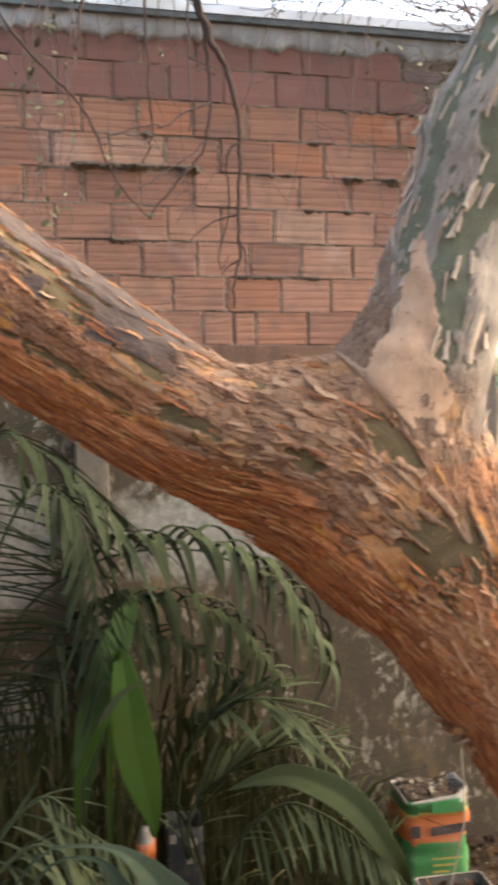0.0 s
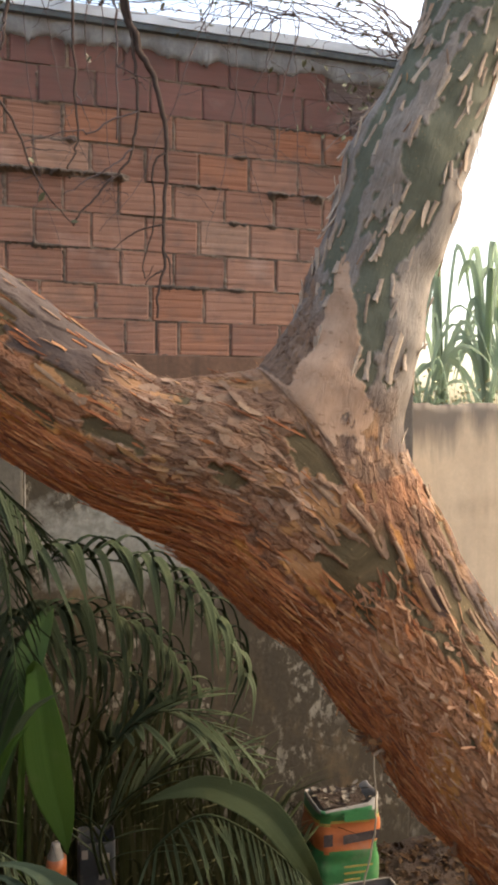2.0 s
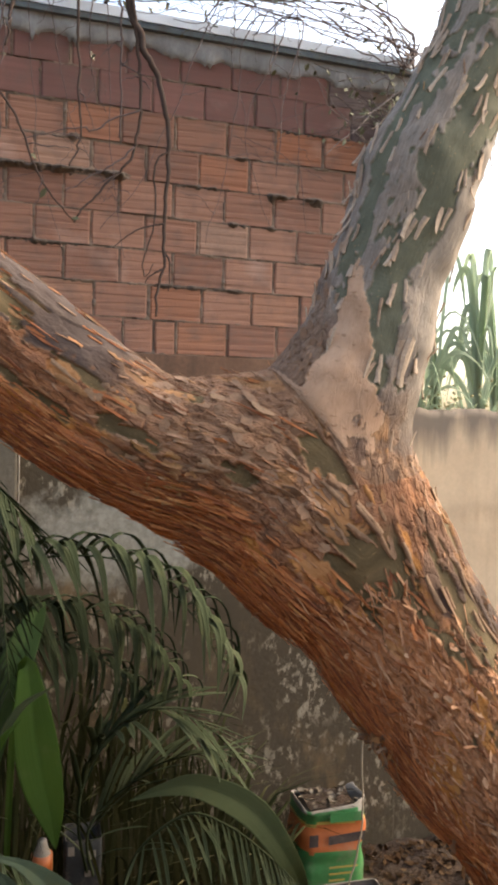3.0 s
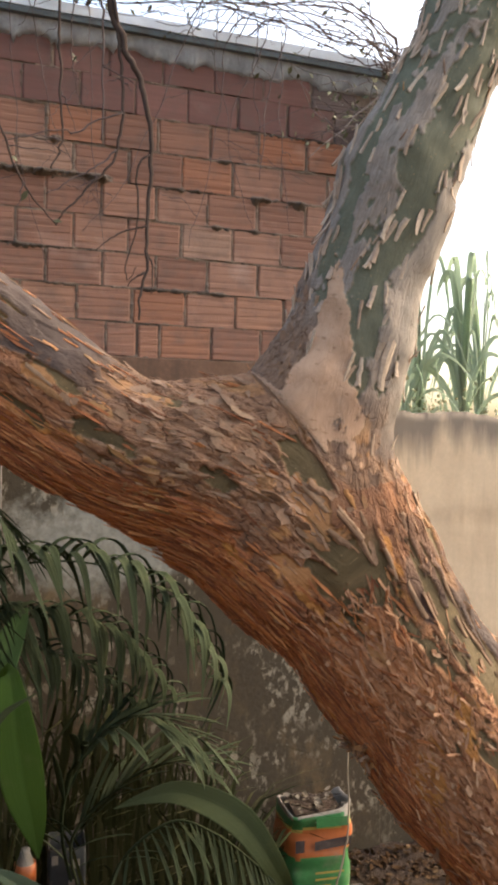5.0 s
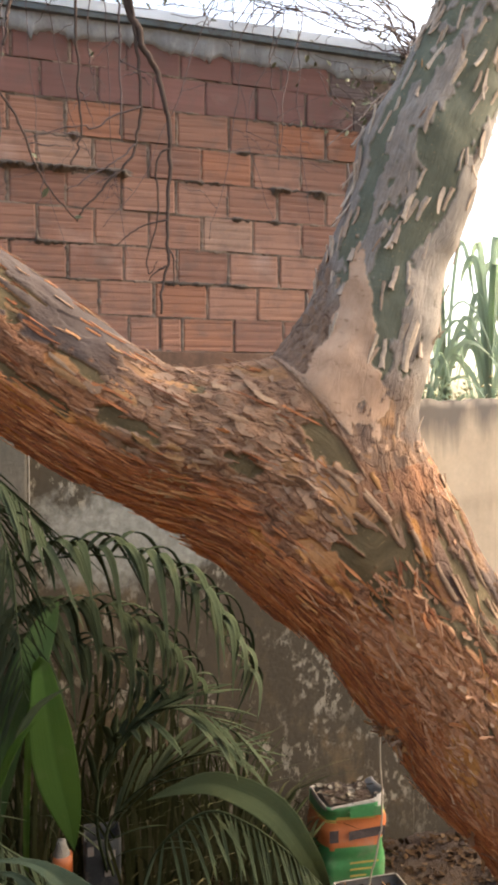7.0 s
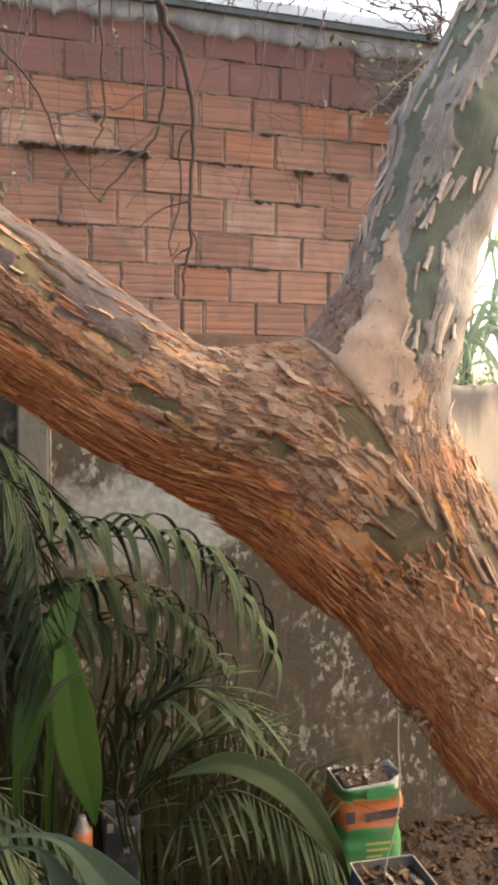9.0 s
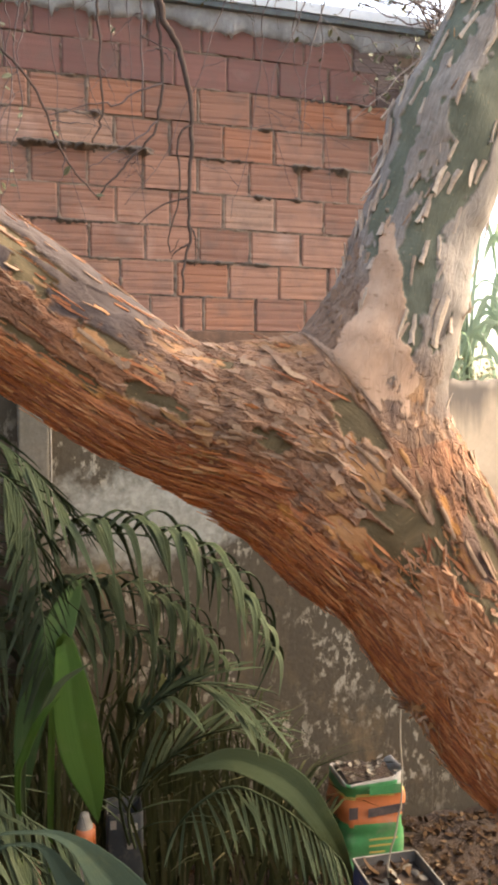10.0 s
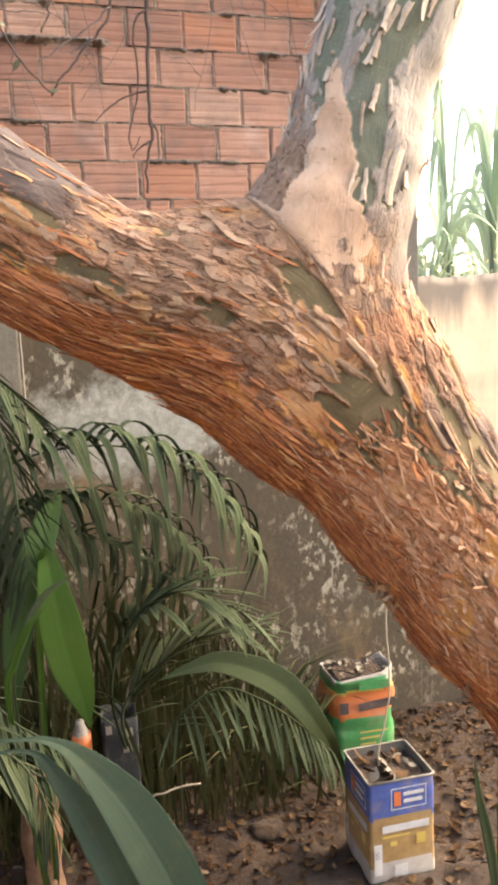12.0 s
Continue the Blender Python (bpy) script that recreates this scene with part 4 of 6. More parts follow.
def scale(at, n, t, length, width, lift, radius, rng):
    """A flat bark plate with a broken outline, bent round the limb, one end standing off."""
    b = np.cross(n, t)
    a = rng.normal(0, 0.5)
    t, b = t * math.cos(a) + b * math.sin(a), b * math.cos(a) - t * math.sin(a)
    k = int(rng.integers(8, 14))
    ang = (np.arange(k) + rng.uniform(-0.32, 0.32, k)) / k * 2 * math.pi
    far = rng.uniform(0.62, 1.15, k)
    u, q = np.cos(ang) * far * length / 2, np.sin(ang) * far * width / 2
    u, q = np.append(u, 0), np.append(q, 0)
    tip = rng.uniform(0, 2 * math.pi)
    slope = (np.cos(tip) * u / length + np.sin(tip) * q / width) + 0.5
    h = 0.0003 + lift * np.clip(slope, 0, 1) ** 1.5 - 0.8 * q * q / (2 * radius) + rng.normal(0, 0.0002, k + 1)
    top = at + u[:, None] * t + q[:, None] * b + h[:, None] * n
    V = np.concatenate([top, top[:k] - n * 0.0008])
    F = [(i, (i + 1) % k, k) for i in range(k)] + [(i, k + 1 + i, k + 1 + (i + 1) % k, (i + 1) % k) for i in range(k)]
    return V, F


def make_tree():
    tree = thing("tree", (float(LIMB[-1][0]), float(LIMB[-1][1]), 0.0), "leaning forked tree with peeling reddish-brown and olive bark", "tree")
    low, low_v, low_q = tree_body(-0.2, 1.24, 0.005)
    bark(low, low_v, low_q)
    part("lower_trunk", low, BARK, tree)
    fused, v, quads = tree_body(1.16, 9.0, 0.0017)
    v, nor, tan, side, zone, olive, bare, grey, up, trunk_part, shown, crotch, rad = bark(fused, v, quads)
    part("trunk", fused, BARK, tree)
    rng = np.random.default_rng(5)

    def pick(weight, n):
        p = weight * shown
        return rng.choice(len(v), n, replace=False, p=p / p.sum())

    def piece(i, mat, length, width, curl, lift, tilt, rough=0.25):
        fv, ff = flake(v[i], nor[i], tan[i] * (1 if rng.random() < 0.5 else -1), rng.uniform(*length), rng.uniform(*width), rng.uniform(*curl), rng.uniform(*lift), rng.normal(0, tilt), rng, rough)
        part("bark_flake", mesh_of("bark_flake", fv, ff, False), mat, tree)
    # edges of the sheets, where olive gives way, carry the large rolled strips
    rim = (olive > 0.05) & (olive < 0.95)
    for i in pick(up * (rim * 1.0 + 0.06 * olive) * (0.6 + 0.4 * (side < 0)) * (crotch < 0.3) * (v[:, 2] > 1.875), 135):
        piece(i, FLAKE_OB, (0.012, 0.034), (0.004, 0.009), (-1.5, -0.6), (0.0, 0.005), 0.13, 0.18)
    for i in pick(~up * rim * (1 - zone) + 0.003 * (~up) * (1 - zone), 70):
        piece(i, FLAKE_ORANGE if rng.random() < 0.15 else FLAKE_TAN, (0.012, 0.032), (0.005, 0.011), (-0.9, 0.5), (0.0, 0.003), 0.16, 0.3)
    for i in pick(up * (np.abs(side + 0.2) > 0.6) * (1 + 3 * (side < -0.7)) * (nor @ FACING > -0.1) * (crotch < 0.4), 64):
        piece(i, FLAKE_OB, (0.014, 0.040), (0.004, 0.009), (-1.2, 0.4), (0.002, 0.008), 0.12, 0.25)
    # long pieces lying along the top of the slanting limb
    for i in pick((~up) * (side > 0.15) * (side < 0.8) * (trunk_part < 0.1) * (1 - 0.7 * crotch) * (1 - 0.7 * grey), 26):
        piece(i, FLAKE_ORANGE if rng.random() < 0.35 else FLAKE_TAN, (0.016, 0.042), (0.005, 0.009), (-0.7, 0.3), (0.0, 0.002), 0.10, 0.38)
    for i in pick((~up) * (side > 0.9) * (trunk_part < 0.05) * (np.abs(nor @ FACING) < 0.35), 16):
        piece(i, FLAKE_ORANGE if rng.random() < 0.4 else FLAKE_TAN, (0.016, 0.042), (0.005, 0.010), (-0.5, 0.3), (0.001, 0.004), 0.10, 0.35)
    # long rolled slats along the upper side of the leaning trunk
    for i in pick((~up) * (side > 0.3) * (side < 0.85) * (trunk_part > 0.3) * (olive + 0.08), 15):
        piece(i, FLAKE_TAN, (0.025, 0.055), (0.004, 0.008), (-1.5, -0.6), (0.0, 0.002), 0.05, 0.12)
    # torn lumps at the knot under the trunk
    knot = np.array(KNOT)
    dist = np.linalg.norm(v - knot, axis=1)
    for i in rng.choice(np.flatnonzero((dist < 0.028) & (nor @ FACING > -0.5)), 44):
        piece(i, FLAKE_ORANGE if rng.random() < 0.5 else FLAKE_TAN, (0.009, 0.020), (0.004, 0.010), (-0.4, 0.9), (0.004, 0.011), 0.9, 0.5)
    # ragged pieces that stand off along the underside of the trunk
    for i in rng.choice(np.flatnonzero((side < -0.8) & (trunk_part > 0.05) & (np.abs(nor @ FACING) < 0.45) & (v[:, 2] > 1.3)), 70, replace=False):
        piece(i, FLAKE_TAN if rng.random() < 0.6 else FLAKE_ORANGE, (0.008, 0.026), (0.003, 0.008), (-0.5, 0.8), (0.002, 0.010), 0.5, 0.45)
    # one long torn slat after another down the trunk, where brown gives way to olive
    for place in SLATS:
        i = int(np.argmin(((v - np.array(place)) ** 2).sum(1)))
        piece(i, FLAKE_TAN, (0.030, 0.046), (0.007, 0.010), (-1.4, -0.8), (0.0, 0.002), 0.05, 0.12)
    # one broad pale sheet rolling off beside the bare patch
    i = int(np.argmin(((v - np.array(FLAP)) ** 2).sum(1) + 9.0 * (nor @ FACING < 0.1)))
    piece(i, FLAKE_OB, (0.050, 0.052), (0.017, 0.018), (-1.1, -1.0), (0.001, 0.002), 0.05, 0.12)
    # an orange clump of splinters under the limb
    for i in rng.choice(np.flatnonzero((np.linalg.norm(v - np.array(SPLINTERS), axis=1) < 0.030) & shown), 20):
        piece(i, FLAKE_ORANGE, (0.008, 0.022), (0.003, 0.007), (-0.8, 0.8), (0.001, 0.005), 0.5, 0.35)
    bits = []
    for i in pick((0.004 + 2.4 * crotch) * (nor @ FACING > 0.4) * (1 - 0.9 * zone) * (1 - 0.93 * olive) * (1 - 0.95 * bare) * (1 - 0.75 * grey) * (1 - 0.6 * up * (crotch < 0.2)), 95):
        big = 0.6 + 0.75 * crotch[i] * rng.random()
        bits.append(scale(v[i], nor[i], tan[i] * (1 if rng.random() < 0.5 else -1), rng.uniform(0.010, 0.034) * big, rng.uniform(0.005, 0.017) * big, rng.uniform(0.0, 0.0004), rad[i], rng))
    tagged(part("bark_scale", mesh_of("bark_scale", *joined(bits), False), FLAKE_PLATE, tree), kind="stuff")
    bits = []
    for i in pick((1 - zone) * (1 - 0.9 * olive) * (1 - 0.94 * bare) * (1 - 0.8 * grey) * (1 - 0.9 * up), 340):
        bits.append(flake(v[i], nor[i], tan[i] * (1 if rng.random() < 0.5 else -1), rng.uniform(0.006, 0.022), rng.uniform(0.0012, 0.0036), rng.uniform(-0.3, 0.7), rng.uniform(0.0, 0.0022), rng.normal(0.0, 0.3), rng, 0.45, 4))
    tagged(part("bark_sliver", mesh_of("bark_sliver", *joined(bits)), FLAKE, tree), kind="stuff")
    bits, chips = [], []
    for i in pick(zone + 0.03 * (1 - up), 5600):
        torn = trunk_part[i] * smooth01(side[i], -0.85, -0.45)
        chaos = 0.06 + 0.50 * torn
        if rng.random() < 0.5 * torn:
            chips.append(scale(v[i], nor[i], tan[i], rng.uniform(0.006, 0.017), rng.uniform(0.0025, 0.0065), rng.uniform(0.0002, 0.0018), rad[i], rng))
            continue
        (chips if rng.random() < 0.85 * torn else bits).append(flake(v[i], nor[i], tan[i] * (1 if rng.random() < 0.5 else -1), rng.uniform(0.012 - 0.004 * torn, 0.048 - 0.024 * torn), rng.uniform(0.0010, 0.0046 - 0.0006 * torn), rng.uniform(-0.4, 0.6), rng.uniform(0.0, 0.0014 + 0.0004 * torn), rng.normal(0.0, chaos), rng, 0.35, 5))
    tagged(part("bark_fibre", mesh_of("bark_fibre", *joined(bits), False), SHRED, tree), kind="stuff")
    tagged(part("bark_chip", mesh_of("bark_chip", *joined(chips), False), CHIP, tree), kind="stuff")


make_tree()


# ---- leaves ----
def blade_mesh(name, rows, n=16, fold=0.25, side=(0, 0, 1), twist=0.0, pleats=0):
    """A strap leaf along rows of x, y, z, half width; creased along its midrib, pleated if wide. side: the way its face looks."""
    p = spline(rows, n)
    c, h = p[:, :3], np.maximum(p[:, 3], 0.0006)
    t = np.gradient(c, axis=0)
    t /= np.linalg.norm(t, axis=1)[:, None]
    face = np.array(side, float)
    cols = 5 + 2 * pleats
    V, W, U = [], [], []
    thick = min(0.001, 0.08 * float(h.max()))
    for k in range(n):
        b = np.cross(t[k], face)
        b /= np.linalg.norm(b) + 1e-9
        nn = np.cross(b, t[k])
        a = twist * k / (n - 1)
        b, nn = b * math.cos(a) + nn * math.sin(a), nn * math.cos(a) - b * math.sin(a)
        for j in range(cols):
            q = j / (cols - 1) * 2 - 1
            ripple = 0.075 * (j % 2) if pleats else 0.0
            V.append(c[k] + b * q * h[k] + nn * (abs(q) * h[k] * fold - ripple * h[k]))
            W.append(V[-1] - nn * thick)
            U.append((q, k / (n - 1), 0))
    m = len(V)
    V, U = V + W, U + U
    F = [(k * cols + j, k * cols + j + 1, (k + 1) * cols + j + 1, (k + 1) * cols + j) for k in range(n - 1) for j in range(cols - 1)]
    F += [tuple(m + i for i in f[::-1]) for f in F]
    for k in range(n - 1):
        lo, hi = k * cols, (k + 1) * cols
        F += [(lo, hi, m + hi, m + lo), (lo + cols - 1, m + lo + cols - 1, m + hi + cols - 1, hi + cols - 1)]
    me = mesh_of(name, np.array(V), F)
    attribute(me, "blade", np.array(U))
    return me


def leaflet_meshes():
    """Narrow leaflets of unit length: six that rise and hook over, six that run nearly straight."""
    out = []
    for k in range(12):
        if k < 6:
            d = 0.8 + 0.12 * k
            mid = [(0, 0), (0.14, 0.06), (0.27, 0.06), (0.37, -0.05 * d), (0.42, -0.26 * d), (0.44, -0.60 * d)]
        else:
            d = 0.04 + 0.05 * (k - 6)
            mid = [(f, -d * f * f) for f in (0, 0.2, 0.45, 0.7, 0.88, 1.0)]
        half = (0.012, 0.036, 0.047, 0.045, 0.028, 0.001)
        out.append(blade_mesh("leaflet", [(x, 0, z, h) for (x, z), h in zip(mid, half)], 11, 0.3))
    return out


LEAFLETS = leaflet_meshes()
for m_ in LEAFLETS:
    m_.materials.append(PALM)


def frond(palm, rows, count, length, rng, spread=62, start=0.15, up=0.2, hook=True, sides=(-1, 1), wide=1.0, fall=0.0):
    """A feather leaf: a thin rachis and leaflets along its sides, each an object on a shared mesh. up: how far the leaflets rise from it."""
    p = spline(rows, 40)
    rachis = part("frond", mesh_of("frond", *tube(p, np.linspace(0.006, 0.0015, 40), 6)), PALM, palm)
    tan = np.gradient(p, axis=0)
    tan /= np.linalg.norm(tan, axis=1)[:, None]
    for k in range(count):
        f = start + (1 - start) * k / (count - 1)
        i = min(39, int(f * 39))
        for sgn in sides:
            t = Vector(tan[i])
            if hook:
                t = Vector((t.x, t.y, max(t.z, -0.25))).normalized()
            flat = t.cross(Vector((0, 0, 1))).normalized() * sgn
            a = radians(spread * (1 - 0.45 * f) + rng.normal(0, 8))
            d = (t * math.cos(a) + flat * math.sin(a) + Vector((0, 0, up - fall * f + rng.normal(0.0, 0.14)))).normalized()
            y = Vector((0, 0, 1)).cross(d).normalized()
            z = d.cross(y)
            ln = length * (0.6 + 0.4 * math.sin(math.pi * (0.12 + 0.8 * f))) * rng.uniform(0.8, 1.12)
            ob = new("leaflet", LEAFLETS[int(rng.integers(0, 6)) + (0 if hook else 6)])
            ob.parent = rachis
            ob.matrix_local = Matrix.Translation(p[i]) @ Matrix((d, y, z)).transposed().to_4x4() @ Matrix.Diagonal((ln, ln * wide, ln, 1))


def make_palms():
    rng = np.random.default_rng(12)
    palm = thing("palm", (-0.97, 2.62, 0.05), "arching green feather palm in front of the stained wall", "palm")
    part("stem", mesh_of("stem", *tube(spline([(-0.96, 2.61, 0.0), (-0.97, 2.62, 0.15), (-0.98, 2.61, 0.40)], 8), [0.04, 0.035, 0.03, 0.028, 0.026, 0.024, 0.02, 0.016], 10)), PALM, palm)
    # the crested frond that arches along the wall
    frond(palm, [(-0.98, 2.62, 0.35), (-0.95, 2.62, 0.9), (-0.839, 2.589, 1.215), (-0.633, 2.514, 1.370), (-0.431, 2.436, 1.422), (-0.250, 2.360, 1.408), (-0.122, 2.297, 1.322), (-0.030, 2.242, 1.207), (0.027, 2.220, 1.087)], 25, 0.36, rng, 50, 0.36, 0.6, True, (-1, 1), 0.95, 0.5)
    frond(palm, [(-0.98, 2.62, 0.35), (-0.92, 2.66, 0.9), (-0.773, 2.646, 1.068), (-0.578, 2.594, 1.197), (-0.384, 2.537, 1.225), (-0.213, 2.462, 1.166), (-0.079, 2.395, 1.027)], 24, 0.36, rng, 55, 0.36, 0.45, True, (-1, 1), 0.92, 0.5)
    frond(palm, [(-0.98, 2.64, 0.35), (-0.96, 2.68, 0.85), (-0.847, 2.702, 0.907), (-0.666, 2.655, 1.057), (-0.505, 2.610, 1.113), (-0.327, 2.555, 1.077), (-0.189, 2.488, 0.972)], 24, 0.34, rng, 55, 0.36, 0.35, True, (-1, 1), 0.9, 0.5)
    # fronds hanging at the side
    frond(palm, [(-1.0, 2.60, 0.35), (-1.05, 2.5, 1.0), (-0.828, 2.427, 1.588), (-0.701, 2.358, 1.608), (-0.636, 2.311, 1.463), (-0.612, 2.272, 1.240), (-0.599, 2.239, 1.084)], 36, 0.24, rng, 70, 0.34, -0.15, False, (-1, 1), 0.75, 0.2)
    frond(palm, [(-1.0, 2.64, 0.35), (-1.1, 2.6, 1.1), (-0.934, 2.623, 1.749), (-0.765, 2.550, 1.733), (-0.632, 2.485, 1.630), (-0.534, 2.429, 1.511)], 28, 0.26, rng, 60, 0.36, -0.1, False, (-1, 1), 0.7, 0.2)
    # thin leaflets that fan out across the pale wall from fronds further along
    def comb(rows, count, length, wide):
        p = spline(rows, 40)
        rachis = part("frond", mesh_of("frond", *tube(p, np.linspace(0.006, 0.002, 40), 6)), PALM, palm)
        for k in range(count):
            i = min(39, 6 + int(33 * k / (count - 1)))
            rise = 0.30 - 0.55 * k / count
            d = Vector((1.0, rng.normal(-0.12, 0.12), rise + rng.normal(0, 0.10))).normalized()
            y = Vector((0, 0, 1)).cross(d).normalized()
            ln = length * rng.uniform(0.75, 1.15)
            ob = new("leaflet", LEAFLETS[6 + int(rng.integers(0, 6))])
            ob.parent = rachis
            ob.matrix_local = Matrix.Translation(p[i]) @ Matrix((d, y, d.cross(y))).transposed().to_4x4() @ Matrix.Diagonal((ln, ln * wide, ln, 1))
    comb([(-1.0, 2.63, 0.35), (-1.03, 2.60, 0.85), (-1.00, 2.56, 1.10), (-0.98, 2.55, 1.30), (-0.98, 2.54, 1.50), (-1.0, 2.54, 1.66)], 30, 0.36, 0.42)
    comb([(-1.0, 2.63, 0.35), (-1.05, 2.58, 0.80), (-1.02, 2.48, 1.05), (-0.99, 2.46, 1.22), (-0.98, 2.44, 1.42), (-1.0, 2.42, 1.58)], 26, 0.30, 0.42)
    low = thing("palm", (-0.25, 2.66, 0.10), "low shaded feather palm among dry leaves", "palm")
    frond(low, [(-0.25, 2.68, 0.08), (-0.370, 2.459, 0.556), (-0.331, 2.417, 0.789), (-0.234, 2.353, 0.928), (-0.121, 2.300, 0.962), (0.022, 2.232, 0.891)], 24, 0.27, rng, 58, 0.3, 0.35, False, (-1, 1), 0.85, 0.6)
    frond(low, [(-0.22, 2.68, 0.08), (-0.341, 2.469, 0.510), (-0.218, 2.440, 0.675), (-0.077, 2.402, 0.766), (0.081, 2.356, 0.785)], 24, 0.25, rng, 55, 0.2, 0.5, False, (-1, 1), 0.7, 0.5)
    frond(low, [(-0.2, 2.64, 0.08), (-0.218, 2.347, 0.479), (-0.074, 2.270, 0.640), (0.053, 2.210, 0.615), (0.177, 2.147, 0.522), (0.258, 2.119, 0.437)], 30, 0.20, rng, 70, 0.25, -0.6, False, (-1, 1), 0.6, 0.2)
    near = thing("palm", (-0.95, 2.15, 0.05), "drooping palm fronds over a stump at the soil", "palm")
    frond(near, [(-0.98, 2.2, 0.05), (-1.0, 2.15, 0.5), (-0.801, 2.200, 0.777), (-0.659, 2.123, 0.702), (-0.562, 2.063, 0.646), (-0.471, 1.997, 0.546)], 26, 0.22, rng, 55, 0.3, -0.35, False, (-1, 1), 0.7, 0.2)
    frond(near, [(-0.98, 2.2, 0.05), (-1.02, 2.1, 0.45), (-0.835, 2.091, 0.689), (-0.721, 2.055, 0.684), (-0.643, 1.999, 0.617), (-0.600, 1.943, 0.479)], 24, 0.20, rng, 55, 0.3, -0.4, False, (-1, 1), 0.7, 0.2)


make_palms()


def make_undergrowth():
    rng = np.random.default_rng(17)
    bits = []
    for k in range(760):
        x, y = rng.uniform(-1.05, 0.42), rng.uniform(2.45, 2.84)
        tall = rng.uniform(0.15, 0.80 + 0.2 * (x < -0.1)) * (1 - 0.6 * smooth01(np.array([x]), 0.0, 0.42)[0])
        if -0.52 < x < -0.25 and y < 2.66:
            continue
        lean = rng.normal(0, 0.12, 2)
        z = float(ground_z(x, y))
        droop = rng.uniform(0, 0.3)
        c = np.array([(x, y, z - 0.01), (x + lean[0] * 0.3, y + lean[1] * 0.2, z + tall * 0.5), (x + lean[0] * 0.8, y + lean[1] * 0.4, z + tall * 0.9), (x + lean[0] * 1.6, y + lean[1] * 0.6, z + tall * (1 - droop))])
        w = rng.uniform(0.002, 0.008)
        p = spline(c, 7)
        b = np.array([0.94, -0.33, 0.0]) * w
        prof = np.array([0.5, 0.9, 1, 1, 0.8, 0.5, 0.05])[:, None]
        V = np.concatenate([p - b * prof, p + b * prof, p - b * prof + (0, 0.0008, 0), p + b * prof + (0, 0.0008, 0)])
        F = [(i, i + 7, i + 8, i + 1) for i in range(6)] + [(i + 15, i + 22, i + 21, i + 14) for i in range(6)]
        bits.append((V, F))
    tagged(part("undergrowth", mesh_of("undergrowth", *joined(bits)), UNDERGROWTH), "dense dark undergrowth of thin blades and dry stalks", "undergrowth", kind="stuff")


make_undergrowth()


def make_blades():
    tall = thing("broadleaf_plant", (-0.62, 2.3, 0.05), "plant with long bright green strap leaves", "plant")
    part("leaf", blade_mesh("leaf", [(-0.62, 2.3, 0.08, 0.006), (-0.675, 2.30, 0.60, 0.012), (-0.671, 2.30, 0.72, 0.022), (-0.642, 2.30, 0.922, 0.046), (-0.581, 2.32, 1.110, 0.050), (-0.528, 2.40, 1.215, 0.036), (-0.498, 2.47, 1.255, 0.018), (-0.48, 2.50, 1.27, 0.001)], 26, 0.25, (-0.3, -0.9, 0.2), 0.0, 5), BLADE_DARK, tall, "dark green strap leaf")
    part("leaf", blade_mesh("leaf", [(-0.60, 2.34, 0.08, 0.006), (*(-0.591, 2.267, 0.827), 0.010), (*(-0.569, 2.271, 1.055), 0.014), (*(-0.554, 2.240, 1.154), 0.020), (-0.544, 2.181, 1.081, 0.042), (-0.532, 2.141, 0.974, 0.060), (-0.514, 2.111, 0.866, 0.057), (-0.494, 2.090, 0.778, 0.036), (-0.480, 2.080, 0.686, 0.001)], 30, 0.22, (-0.3, -0.94, 0.05), 0.0, 8), BLADE_BRIGHT, tall)
    part("leaf", blade_mesh("leaf", [(-0.62, 2.28, 0.08, 0.004), (*(-0.675, 2.143, 0.778), 0.008), (*(-0.636, 2.129, 0.951), 0.011), (*(-0.576, 2.117, 1.066), 0.010), (*(-0.490, 2.094, 1.127), 0.001)], 16, 0.3, (-0.3, -0.9, 0.3)), BLADE, tall)
    part("leaf", blade_mesh("leaf", [(-0.63, 2.28, 0.08, 0.004), (*(-0.688, 2.125, 0.756), 0.008), (*(-0.664, 2.104, 0.902), 0.012), (*(-0.623, 2.076, 1.000), 0.010), (*(-0.577, 2.064, 1.053), 0.001)], 16, 0.3, (-0.3, -0.9, 0.3)), BLADE_BRIGHT, tall)
    arch = thing("broadleaf_plant", (0.475, 2.465, 0.03), "arching broad green leaf bending over the soil", "plant")
    part("leaf", blade_mesh("leaf", [(0.47, 2.46, 0.05, 0.006), (0.42, 2.40, 0.16, 0.010), (0.33, 2.27, 0.33, 0.020), (0.215, 2.13, 0.53, 0.034), (0.11, 2.16, 0.675, 0.046), (-0.04, 2.22, 0.745, 0.036), (-0.15, 2.25, 0.735, 0.018), (-0.245, 2.28, 0.70, 0.001)], 26, 0.22, (-0.35, -0.8, 0.5), 0.0, 6), BLADE, arch)
    part("stalk", mesh_of("stalk", *tube([(0.475, 2.465, 0.02), (0.468, 2.457, 0.06), (0.43, 2.41, 0.14)], [0.011, 0.009, 0.006], 8)), BLADE, arch)
    near = thing("broadleaf_plant", (-0.94, 2.04, 0.0), "dull green strap leaves drooping to the ground", "plant")
    part("leaf", blade_mesh("leaf", [(-0.95, 2.05, 0.0, 0.005), (-0.93, 2.03, 0.45, 0.005), (-0.80, 1.98, 0.72, 0.004), (-0.66, 1.93, 0.765, 0.005), (-0.57, 1.90, 0.745, 0.016), (-0.50, 1.875, 0.68, 0.040), (-0.42, 1.84, 0.57, 0.066), (-0.34, 1.79, 0.41, 0.076), (-0.28, 1.75, 0.25, 0.055), (-0.24, 1.72, 0.12, 0.001)], 28, 0.2, (-0.3, -0.75, 0.6), 0.0, 7), BLADE_GREY, near)
